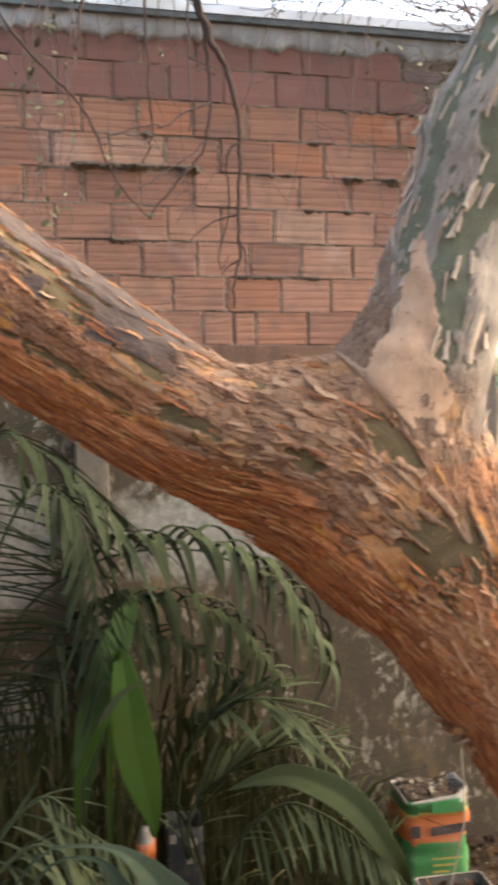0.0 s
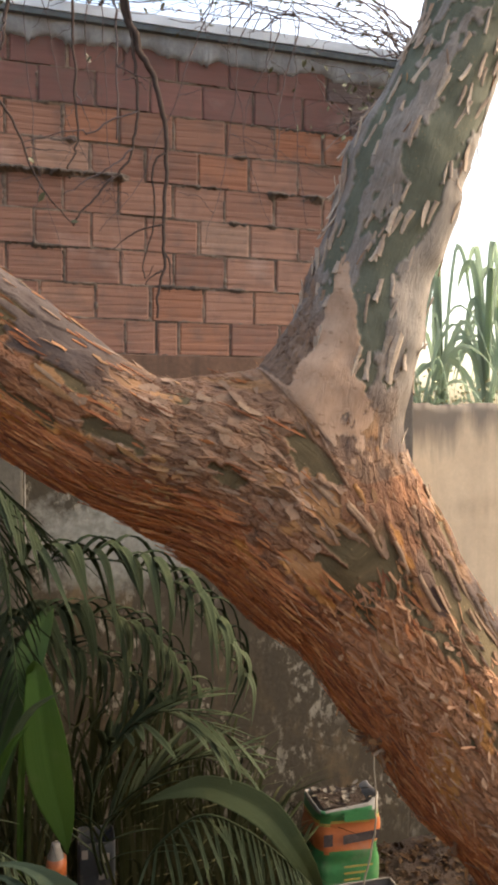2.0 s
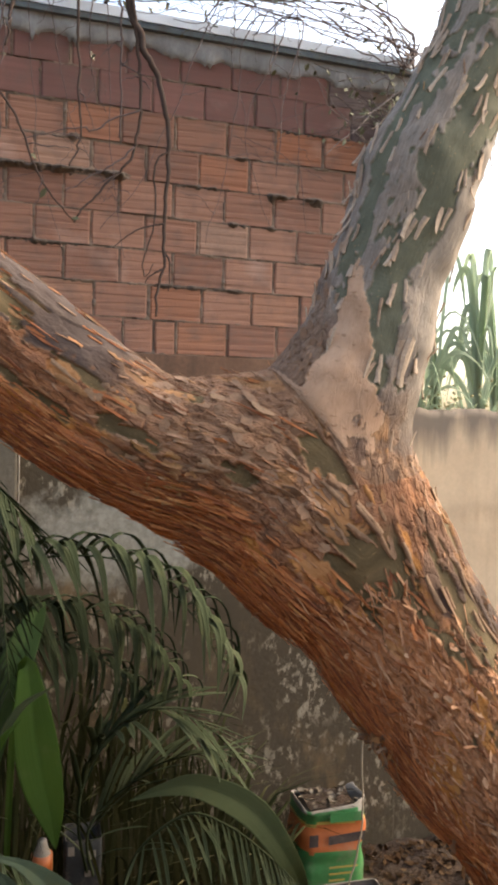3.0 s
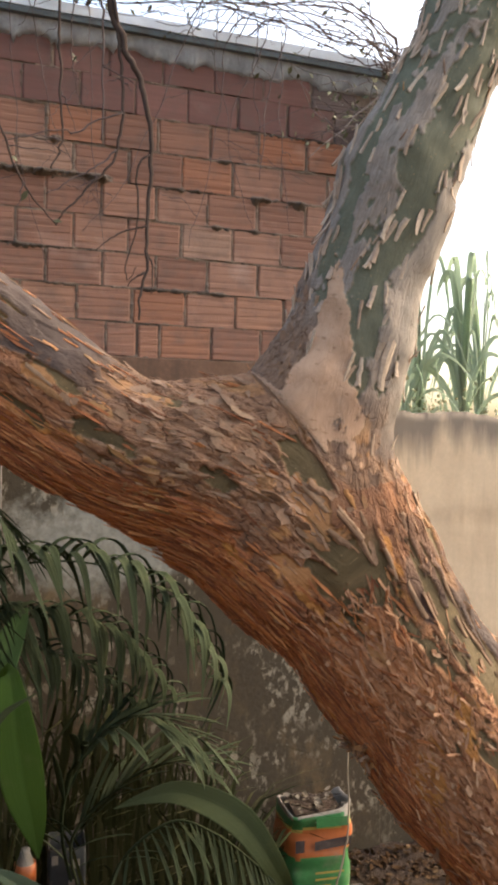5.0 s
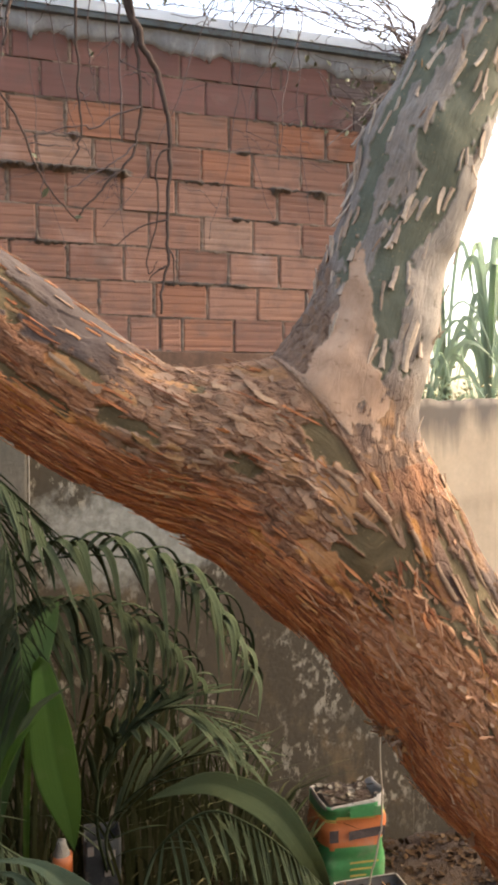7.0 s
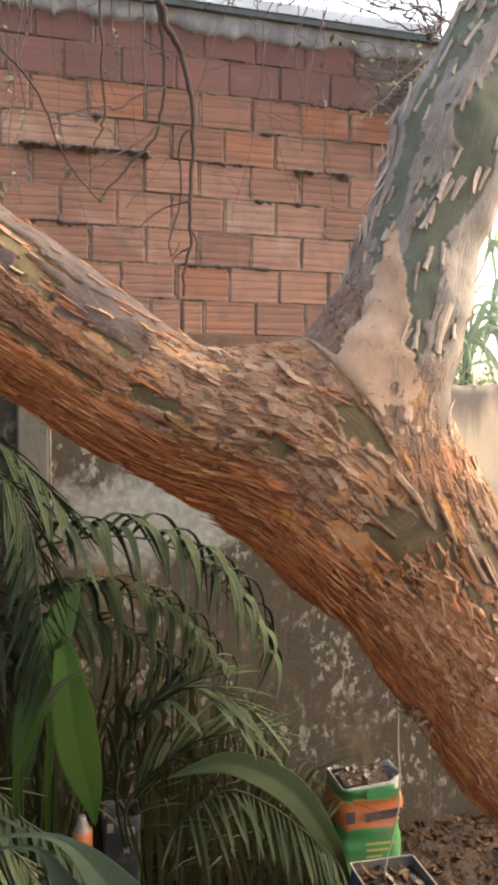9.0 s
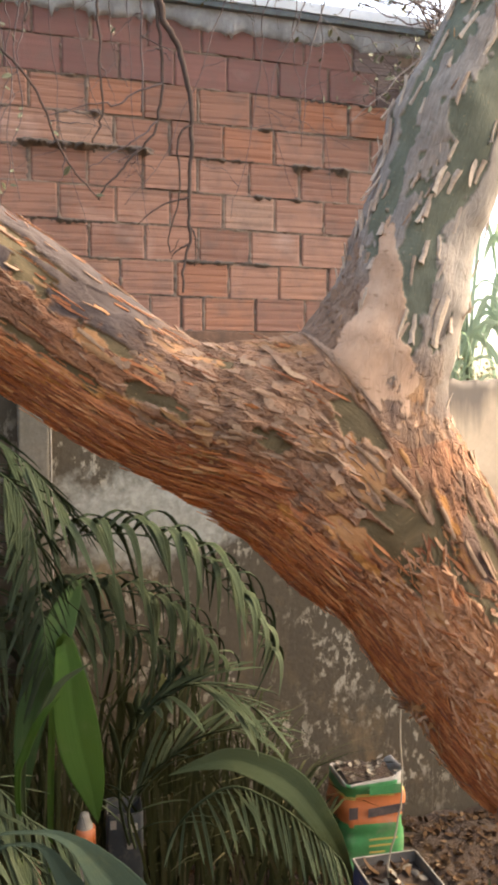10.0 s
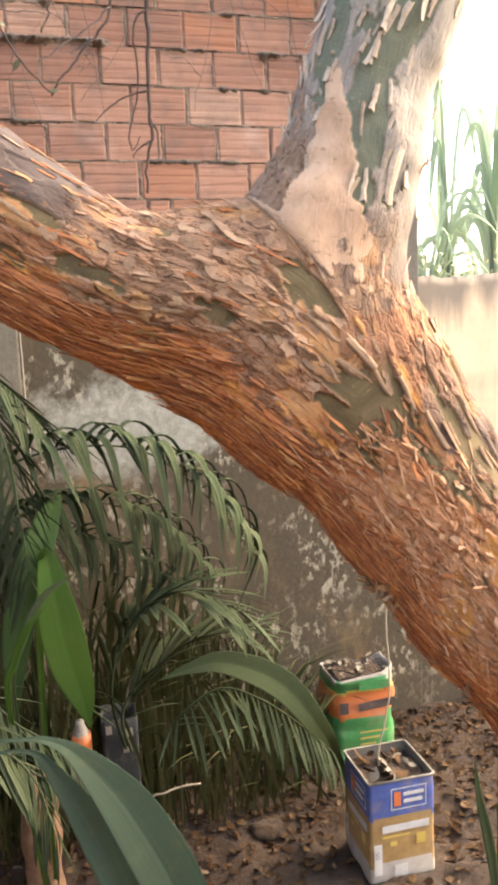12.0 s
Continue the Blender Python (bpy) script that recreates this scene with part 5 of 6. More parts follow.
    part("leaf", blade_mesh("leaf", [(-0.95, 2.05, 0.0, 0.005), (-0.92, 2.02, 0.4, 0.005), (-0.78, 1.97, 0.69, 0.004), (-0.65, 1.93, 0.73, 0.006), (-0.585, 1.905, 0.66, 0.024), (-0.51, 1.87, 0.52, 0.045), (-0.45, 1.82, 0.35, 0.04), (-0.42, 1.79, 0.2, 0.001)], 24, 0.2, (-0.3, -0.85, 0.4), 0.0, 6), BLADE_GREY, near)
    shoot = thing("broadleaf_plant", (0.57, 1.70, 0.0), "young strap-leaved shoot beside the trunk", "plant")
    part("leaf", blade_mesh("leaf", [(0.57, 1.70, 0.0, 0.005), (0.565, 1.71, 0.18, 0.012), (0.555, 1.73, 0.32, 0.015), (0.54, 1.75, 0.43, 0.010), (0.54, 1.77, 0.53, 0.002)], 14, 0.3, (-0.3, -0.9, 0.1)), BLADE, shoot)
    part("leaf", blade_mesh("leaf", [(0.57, 1.70, 0.0, 0.005), (0.585, 1.71, 0.15, 0.011), (0.60, 1.73, 0.27, 0.014), (0.595, 1.73, 0.36, 0.009), (0.58, 1.73, 0.42, 0.001)], 14, 0.3, (-0.5, -0.8, 0.1)), BLADE, shoot)


make_blades()


def make_cane():
    """Tall strap leaves growing behind the garden wall."""
    rng = np.random.default_rng(21)
    for cx, cy, n in ((1.40, 3.50, 10), (1.58, 3.62, 15), (1.80, 3.55, 19), (2.02, 3.70, 17)):
        clump = thing("cane_clump", (cx, cy, 0.0), "clump of arching strap leaves behind the garden wall", "plant", "canes behind the wall")
        part("stalk", mesh_of("stalk", *tube(spline([(cx, cy, 0.0), (cx + 0.02, cy, 1.0), (cx + 0.03, cy, 2.0)], 8), np.linspace(0.03, 0.014, 8), 8)), CANE, clump)
        for k in range(n):
            a = rng.uniform(0, 2 * math.pi)
            tall = k % 3 == 0 and cx > 1.5
            out = rng.uniform(0.06, 0.16) if tall else rng.uniform(0.16, 0.40)
            top = rng.uniform(0.55, 0.95) if tall else rng.uniform(0.18, 0.50)
            dx, dy = math.cos(a) * out, math.sin(a) * out * 0.4
            z0 = rng.uniform(1.75, 2.05)
            w = rng.uniform(0.014, 0.024) if tall else rng.uniform(0.006, 0.014)
            drop = rng.uniform(0.05, 0.35) if tall else rng.uniform(0.2, 0.9)
            rows = [(cx, cy, z0 - 0.1, w * 0.7), (cx + dx * 0.25, cy + dy * 0.25, z0 + top * 0.55, w), (cx + dx * 0.6, cy + dy * 0.6, z0 + top * 0.95, w), (cx + dx * 0.95, cy + dy * 0.95, z0 + top * (1.0 - 0.25 * drop), w * 0.9), (cx + dx * 1.25, cy + dy * 1.25, z0 + top * (0.95 - 0.8 * drop), w * 0.6), (cx + dx * 1.4, cy + dy * 1.4, z0 + top * (0.9 - 1.3 * drop), 0.001)]
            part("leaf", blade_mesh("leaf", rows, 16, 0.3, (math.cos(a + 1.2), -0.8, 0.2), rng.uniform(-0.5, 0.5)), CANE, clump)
    # a yellowish shrub low behind the wall
    shrub = thing("shrub", (1.45, 3.55, 0.0), "yellow-green shrub behind the garden wall", "shrub")
    bits = []
    for k in range(800):
        c = np.array([1.55, 3.58, 1.88]) + rng.normal(0, 1, 3) * (0.34, 0.10, 0.10)
        d = rng.normal(0, 1, 3)
        d /= np.linalg.norm(d)
        b = np.cross(d, rng.normal(0, 1, 3))
        b /= np.linalg.norm(b)
        L, W = rng.uniform(0.02, 0.04), rng.uniform(0.006, 0.012)
        n = np.cross(d, b) * 0.001
        V = [c, c + d * L / 2 + b * W, c + d * L, c + d * L / 2 - b * W]
        bits.append((V + [x - n for x in V], [(0, 1, 2, 3), (7, 6, 5, 4), (0, 4, 5, 1), (1, 5, 6, 2), (2, 6, 7, 3), (3, 7, 4, 0)]))
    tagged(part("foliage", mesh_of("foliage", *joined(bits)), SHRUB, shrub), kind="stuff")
    part("stem", mesh_of("stem", *tube([(1.45, 3.55, 0), (1.46, 3.57, 1.0), (1.48, 3.6, 1.85)], [0.02, 0.015, 0.006], 8)), TWIG, shrub)


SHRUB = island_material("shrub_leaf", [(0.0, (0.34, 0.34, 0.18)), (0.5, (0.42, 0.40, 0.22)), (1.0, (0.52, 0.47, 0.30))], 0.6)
make_cane()


# ---- hanging branches ----
def twig(parent, rows, r0, r1, name="twig", mat=None, wob=0.0, seed=0, n=None):
    n = n or 8 * len(rows)
    p = spline(rows, n)
    if wob:
        q = np.stack([np.linspace(0, n / 5, n) + seed * 7.7, np.zeros(n), np.zeros(n)], 1)
        p = p + wob * np.stack([fbm(q, 3, seed), fbm(q, 3, seed + 40), fbm(q, 3, seed + 80)], 1)
    return p, part(name, mesh_of(name, *tube(p, np.linspace(r0, r1, n), 6)), mat or TWIG, parent)


def leafy(parent, p, count, rng, size=0.014):
    for k in range(count):
        i = int(rng.integers(len(p) // 4, len(p)))
        d = rng.normal(0, 1, 3)
        d /= np.linalg.norm(d)
        c = p[i]
        L = size * rng.uniform(0.6, 1.3)
        part("leaf", blade_mesh("leaf", [(*c, 0.0008), (*(c + d * L * 0.5), L * 0.26), (*(c + d * L), 0.0008)], 4, 0.3, (0.2, -0.9, 0.3)), TWIG_LEAF, parent)


def make_branches():
    rng = np.random.default_rng(33)
    big = thing("hanging_branch", (-0.46, 2.95, 3.345), "dark leafless branch hanging in front of the brick wall", "branch")
    main = [(-0.46, 2.95, 3.345), (-0.38, 2.80, 3.345), (-0.30, 2.62, 3.335)] + [(x, 2.55, z) for x, z in ((-0.258, 3.265), (-0.236, 3.197), (-0.202, 3.093), (-0.170, 3.024), (-0.137, 2.955), (-0.116, 2.866), (-0.102, 2.775), (-0.099, 2.683), (-0.108, 2.57), (-0.113, 2.458), (-0.108, 2.366), (-0.125, 2.272), (-0.138, 2.196))]
    twig(big, main, 0.0145, 0.0042, "stem", TWIG_DARK, 0.010, 1)
    for k, line in enumerate((
            ((-0.105, 2.734), (-0.136, 2.712), (-0.147, 2.659), (-0.142, 2.567), (-0.156, 2.455), (-0.178, 2.361), (-0.171, 2.321), (-0.146, 2.363)),
            ((-0.113, 2.50), (-0.157, 2.492), (-0.231, 2.453), (-0.277, 2.409)),
            ((-0.11, 2.42), (-0.09, 2.36), (-0.09, 2.28)),
            ((-0.114, 2.35), (-0.15, 2.33), (-0.17, 2.30)))):
        twig(big, [(x, 2.55, z) for x, z in line], 0.0042, 0.0015, "twig", TWIG_DARK, 0.006, 10 + k)

    def hang(line, a, b, mat, leaves=0, y=2.55, over=True):
        """One twig that comes over the roof edge and hangs before the bricks, with a few side shoots."""
        x0 = line[0][0]
        rows = ([(x0 - 0.04, 2.86, 3.330), (x0 - 0.02, 2.72, 3.335)] if over else []) + [(x, y, z) for x, z in line]
        ob = thing("hanging_twig", rows[0], "thin dark twig hanging before the brick wall", "twig", "hanging twigs")
        p, _ = twig(ob, rows, a, b, "stem", mat, 0.010, int(rng.integers(20, 90)))
        for j in range(int(rng.integers(2, 5))):
            i = int(rng.integers(len(p) // 3, len(p) - 3))
            d = rng.normal(0, 1, 3) * (0.07, 0.01, 0.04) - (0, 0, 0.03)
            twig(ob, [p[i], p[i] + d * 0.6, p[i] + d * 1.2 + (0, 0, -0.01)], b * 1.1, 0.0007, "twig", TWIG, 0.01, int(rng.integers(100, 190)))
        if leaves:
            leafy(ob, p, leaves, rng, 0.03)
        return ob, p
    hang(((-0.406, 3.205), (-0.400, 3.045), (-0.397, 2.903), (-0.391, 2.769), (-0.400, 2.706), (-0.423, 2.655)), 0.0055, 0.0026, TWIG_DARK)
    sweep, _ = hang(((-0.236, 3.233), (-0.217, 3.127), (-0.205, 3.019), (-0.195, 2.911), (-0.202, 2.800), (-0.224, 2.716), (-0.260, 2.661), (-0.327, 2.578), (-0.378, 2.519), (-0.401, 2.476)), 0.0075, 0.0026, TWIG_DARK)
    for k, line in enumerate((((-0.200, 2.861), (-0.280, 2.824), (-0.352, 2.772), (-0.379, 2.782), (-0.467, 2.762), (-0.571, 2.719)), ((-0.214, 2.735), (-0.279, 2.679), (-0.342, 2.636), (-0.396, 2.598), (-0.440, 2.576)))):
        twig(sweep, [(x, 2.55, z) for x, z in line], 0.0036, 0.0014, "twig", TWIG, 0.008, 600 + k)
    hang(((-0.86, 3.10), (-0.698, 2.907), (-0.648, 2.861), (-0.580, 2.765), (-0.540, 2.664), (-0.493, 2.580), (-0.458, 2.530), (-0.404, 2.481)), 0.0058, 0.0022, TWIG_DARK, 4)
    hang(((-0.272, 3.20), (-0.268, 3.101), (-0.264, 2.993), (-0.266, 2.757)), 0.0045, 0.0028, TWIG)
    hang(((-0.605, 3.22), (-0.607, 3.154), (-0.610, 3.084), (-0.626, 3.003)), 0.010, 0.004, TWIG_DARK)
    hang(((-0.62, 3.20), (-0.66, 2.95), (-0.64, 2.75), (-0.67, 2.60), (-0.65, 2.45)), 0.0035, 0.001, TWIG, 10)
    hang(((0.30, 3.22), (0.26, 3.10), (0.20, 2.98), (0.17, 2.84)), 0.0032, 0.0012, TWIG)
    hang(((0.37, 3.24), (0.33, 3.08), (0.30, 2.93), (0.28, 2.70)), 0.0038, 0.0012, TWIG)
    hang(((0.86, 3.16), (0.70, 3.02), (0.58, 2.90), (0.46, 2.80)), 0.0042, 0.0014, TWIG_PALE)
    for k in range(10):
        x = rng.uniform(-1.0, 0.55)
        y = rng.uniform(2.6, 2.76)
        end = rng.uniform(2.35, 2.95)
        sway = rng.normal(0, 0.10)
        rows = [(x, 2.85, 3.322), (x + 0.01, y, 3.33), (x + sway * 0.3, y, 3.12), (x + sway * 0.7, y, (3.1 + end) / 2), (x + sway * 1.4, y, end)]
        ob = thing("hanging_twig", rows[0], "fine dark twig hanging from the roof edge", "twig", "hanging twigs")
        p, _ = twig(ob, rows, rng.uniform(0.0018, 0.0032), 0.0009, "stem", TWIG, 0.025, 400 + k)
        for j in range(int(rng.integers(2, 5))):
            i = int(rng.integers(len(p) // 3, len(p) - 3))
            d = rng.normal(0, 1, 3) * (0.10, 0.01, 0.06) - (0, 0, 0.04)
            twig(ob, [p[i], p[i] + d * 0.6 + (0, 0, 0.01), p[i] + d * 1.3], 0.0014, 0.0006, "twig", TWIG, 0.015, 450 + 5 * k + j)
        if k % 4 == 0:
            leafy(ob, p, 3, rng, 0.022)
    # dry leaves caught in the tangle at the side
    clump = thing("hanging_twig", (-0.70, 2.86, 3.328), "tangled twigs with dry and green leaves", "twig", "hanging twigs")
    for k in range(7):
        x = -0.72 + rng.normal(0, 0.05)
        p, _ = twig(clump, [(-0.70, 2.86, 3.328), (-0.71, 2.70, 3.28), (x, 2.6, 3.05), (x + rng.normal(0, 0.06), 2.58, 2.75), (x + rng.normal(0.02, 0.1), 2.58, 2.45)], 0.003, 0.001, "stem", TWIG, 0.06, 520 + k)
        leafy(clump, p, 7, rng, 0.034)


make_branches()


def make_sky_twigs():
    """Bare twigs that cross the sky above the roof edge, and the tangle where they come down beside the upright limb."""
    rng = np.random.default_rng(44)
    for k in range(15):
        z0, z1 = rng.uniform(3.25, 3.42), rng.uniform(3.24, 3.40)
        x1 = rng.uniform(-0.75, 0.15)
        ym = rng.uniform(2.62, 2.74)
        rows = [(0.97, 2.82, 3.26 + 0.12 * rng.random()), (0.86, 2.76, z0), (0.62, ym, z0 + rng.normal(0.04, 0.04)), ((0.5 + x1) / 2, ym, (z0 + z1) / 2 + rng.normal(0.03, 0.04)), (x1, ym, z1)]
        ob = thing("sky_twig", rows[0], "bare twig with a few small leaves against the sky", "twig", "twigs against the sky")
        p, _ = twig(ob, rows, rng.uniform(0.0025, 0.0050), 0.0012, "stem", TWIG, 0.04, 100 + k)
        for j in range(int(rng.integers(3, 6))):
            i = int(rng.integers(14, len(p) - 2))
            d = rng.normal(0, 1, 3) * (0.13, 0.03, 0.09) - (0.07, 0, 0)
            q, _ = twig(ob, [p[i], p[i] + d * 0.5, p[i] + d + (0, 0, rng.normal(0, 0.03))], 0.002, 0.0008, "twig", TWIG, 0.03, 200 + 7 * k + j)
            leafy(ob, q, int(rng.integers(1, 4)), rng, 0.022)
    for k in range(22):
        x, z = rng.uniform(0.78, 0.9), rng.uniform(2.92, 3.2)
        rows = [(0.93, 2.842, z), (x, 2.80, z + rng.normal(0.02, 0.04)), (x - rng.uniform(0.08, 0.35), 2.78, z + rng.normal(0.02, 0.14))]
        ob = thing("sucker_twig", rows[0], "fine pale twig in a tangle beside the wall corner", "twig", "suckers")
        p, _ = twig(ob, rows, 0.003, 0.001, "stem", TWIG_PALE if k % 2 else TWIG, 0.06, 300 + k)
        leafy(ob, p, int(rng.integers(3, 9)), rng, 0.026)


make_sky_twigs()


# ---- containers on the soil ----
def panel(name, corners, mat, parent, label=""):
    """A thin print of four corners, 0.6 mm proud."""
    c = [Vector(x) for x in corners]
    n = (c[1] - c[0]).cross(c[3] - c[0]).normalized() * 0.0006
    V = [tuple(x) for x in c] + [tuple(x + n) for x in c]
    return part(name, mesh_of(name, V, [(4, 5, 6, 7), (0, 1, 5, 4), (1, 2, 6, 5), (2, 3, 7, 6), (3, 0, 4, 7)], False), mat, parent, label)


def square_shell(a, ux, uy, w, d, z0, z1, r=0.015, wall=0.0015, bulge=0.0, rows=8, dent=0.0, seed=0):
    """An open square vessel with rounded corners: outside, rim and inside."""
    prof = []
    for cx, cy, q in ((w - r, r, -90), (w - r, d - r, 0), (r, d - r, 90), (r, r, 180)):
        for k in range(5):
            g = radians(q + 90 * k / 4)
            prof.append((cx + r * math.cos(g), cy + r * math.sin(g)))
    prof = np.array(prof)
    V = []
    cen = np.array([w / 2, d / 2])
    zs = list(np.linspace(z0, z1, rows))
    for ring, z in enumerate(zs + zs[::-1]):
        inner = ring >= rows
        f = (z - z0) / (z1 - z0)
        q = cen + (prof - cen) * (1 + bulge * math.sin(math.pi * f)) * (1 - (wall / w * 2 if inner else 0))
        p = a + q[:, :1] * ux + q[:, 1:] * uy
        p[:, 2] = z
        if dent:
            p[:, :2] += dent * np.stack([fbm(p * 11, 3, seed), fbm(p * 11, 3, seed + 9)], 1)
            if f > 0.9:
                p[:, 2] += dent * fbm(p * 16, 2, seed + 5) * 2
        V.append(p)
    n, m = len(prof), 2 * rows
    V = np.concatenate(V)
    F = [(j * n + i, j * n + (i + 1) % n, (j + 1) * n + (i + 1) % n, (j + 1) * n + i) for j in range(m - 1) for i in range(n)]
    F.append(tuple(range(n))[::-1])
    return V, F, n


def soil_fill(name, centre, half, z, parent, seed, ux, uy):
    g = np.linspace(-1, 1, 14)
    A, B = np.meshgrid(g, g)
    P = centre + A.ravel()[:, None] * half * ux + B.ravel()[:, None] * half * uy
    P[:, 2] = z + 0.02 * fbm(P * 25, 3, seed)
    F = [(j * 14 + i, j * 14 + i + 1, (j + 1) * 14 + i + 1, (j + 1) * 14 + i) for j in range(13) for i in range(13)]
    V2 = P - (0, 0, 0.05)
    return part(name, mesh_of(name, np.concatenate([P, V2]), F), SOIL, parent, "dark potting soil with dry leaves")


def dry_leaf(c, size, rng, flat=0.35):
    d = rng.normal(0, 1, 3) * (1, 1, flat)
    d /= np.linalg.norm(d)
    b = np.cross((0, 0, 1.0), d)
    b /= np.linalg.norm(b)
    n = np.cross(d, b)
    b, n = (lambda a: (b * math.cos(a) + n * math.sin(a), n * math.cos(a) - b * math.sin(a)))(rng.normal(0, 0.5))
    L, W, cup = size, size * rng.uniform(0.2, 0.38), rng.uniform(-0.3, 0.5)
    V = []
    for f, h in ((0, 0.08), (0.25, 0.8), (0.55, 1.0), (0.8, 0.6), (1.0, 0.05)):
        for q in (-1, 0, 1):
            V.append(c + d * (f - 0.5) * L + b * q * h * W * (1 + rng.normal(0, 0.08)) + n * (cup * W * (q * q) + 0.25 * L * (f - 0.5) ** 2 * rng.uniform(0.5, 1.5)))
    V = np.array(V)
    F = [(k * 3 + j, k * 3 + j + 1, (k + 1) * 3 + j + 1, (k + 1) * 3 + j) for k in range(4) for j in range(2)]
    lo = V - n * 0.0006
    return np.concatenate([V, lo]), F + [tuple(15 + i for i in f[::-1]) for f in F]


def make_tin():
    a = np.array([0.348, 2.058, 0.0])
    ux = np.array([0.998, -0.056, 0.0])
    uy = np.array([0.056, 0.998, 0.0])
    w, h = 0.222, 0.34
    z0 = 0.0
    tin = thing("paint_tin", (0.46, 2.165, 0.0), "square paint tin with blue and ochre print, filled with soil", "paint tin")
    V, F, n = square_shell(a, ux, uy, w, w, z0, h, 0.012, 0.002, 0.0, 41, 0.006, 3)
    me = mesh_of("body", V, F)
    body = part("body", me, TIN_OCHRE, tin)
    me.materials.append(TIN_BLUE)
    me.materials.append(TIN_BASE)
    me.materials.append(TIN_STEEL)
    for p in me.polygons:
        z = sum(me.vertices[i].co.z for i in p.vertices) / len(p.vertices)
        ring = min(p.vertices) // n
        u = sum((me.vertices[i].co.x + me.vertices[i].co.y) for i in p.vertices) / len(p.vertices)
        p.material_index = 3 if ring >= 40 else 1 if z > 0.215 + 0.010 * math.sin(u * 26) else 2 if z < 0.06 + 0.012 * math.sin(u * 31) else 0
    rim_path = np.array([a + x * ux * w + y * uy * w + np.array([0, 0, h]) for x, y in ((0.03, 0), (0.97, 0), (1, 0.03), (1, 0.97), (0.97, 1), (0.03, 1), (0, 0.97), (0, 0.03), (0.03, 0))])
    part("rim", mesh_of("rim", *tube(rim_path, [0.004] * 9, 6)), TIN_STEEL, tin, "dull steel rim")
    centre = a + ux * w / 2 + uy * w / 2
    soil_fill("soil", centre, w / 2 - 0.006, h - 0.028, tin, 9, ux, uy)

    def spot(face, u0, u1, z_lo, z_hi, mat, label=""):
        # prints: face 0 is the broad side, face 1 the narrow one seen beside it
        if face == 0:
            pts = [a + ux * w * u - uy * 0.0025 + np.array([0, 0, z]) for u, z in ((u0, z_lo), (u1, z_lo), (u1, z_hi), (u0, z_hi))]
        else:
            pts = [a + uy * w * (1 - u) - ux * 0.0025 + np.array([0, 0, z]) for u, z in ((u0, z_lo), (u1, z_lo), (u1, z_hi), (u0, z_hi))]
        panel("print", pts, mat, body, label)
    for face, sh in ((0, 0.0), (1, 0.02)):
        # outlined badge on the blue band
        for u0, u1, zl, zh in ((0.32, 0.86, 0.312, 0.315), (0.32, 0.86, 0.243, 0.246), (0.32, 0.332, 0.246, 0.312), (0.848, 0.86, 0.246, 0.312)):
            spot(face, u0 + sh, u1 + sh, zl, zh, TIN_WHITE)
        spot(face, 0.37, 0.47, 0.255, 0.302, PACK_ORANGE)
        spot(face, 0.51, 0.82, 0.286, 0.298, TIN_WHITE)
        spot(face, 0.51, 0.80, 0.262, 0.274, TIN_WHITE)
        # large pale bar where the product name stands, small ones under it
        spot(face, 0.18, 0.90, 0.170, 0.194, TIN_WHITE, "pale lettering reduced to a bar")
        spot(face, 0.18, 0.60, 0.152, 0.158, PACK_YELLOW)
        spot(face, 0.70, 0.84, 0.115, 0.150, PACK_YELLOW)
        spot(face, 0.30, 0.40, 0.122, 0.136, PACK_YELLOW)
        spot(face, 0.05, 0.17, 0.030, 0.135, TIN_WHITE)
        spot(face, 0.07, 0.14, 0.085, 0.112, PACK_BLACK)
        spot(face, 0.36, 0.56, 0.012, 0.055, TIN_WHITE)
    rng = np.random.default_rng(3)
    for k in range(24):
        c = centre + ux * rng.uniform(-0.08, 0.08) + uy * rng.uniform(-0.08, 0.08) + np.array([0, 0, h - 0.020 + rng.uniform(0, 0.014)])
        leaf_v, leaf_f = dry_leaf(c, rng.uniform(0.025, 0.07), rng)
        pale = k % 3 == 0
        tagged(part("dry_leaf", mesh_of("dry_leaf", leaf_v, leaf_f), RUBBLE if pale else DRY_LEAF), "curled pale dry leaf lying in the tin" if pale else "curled brown dry leaf lying in the tin", "leaf", "leaves in the tin")
    stem = thing("seedling", (0.46, 2.2, 0.30), "dead pale seedling rising from the paint tin", "seedling")
    twig(stem, [(0.452, 2.2, 0.29), (0.456, 2.2, 0.377), (0.481, 2.2, 0.474), (0.492, 2.2, 0.55), (0.498, 2.2, 0.628), (0.490, 2.2, 0.783), (0.484, 2.2, 0.95), (0.49, 2.2, 1.15)], 0.0036, 0.0024, "stalk", STRAW, 0.006, 4)


make_tin()


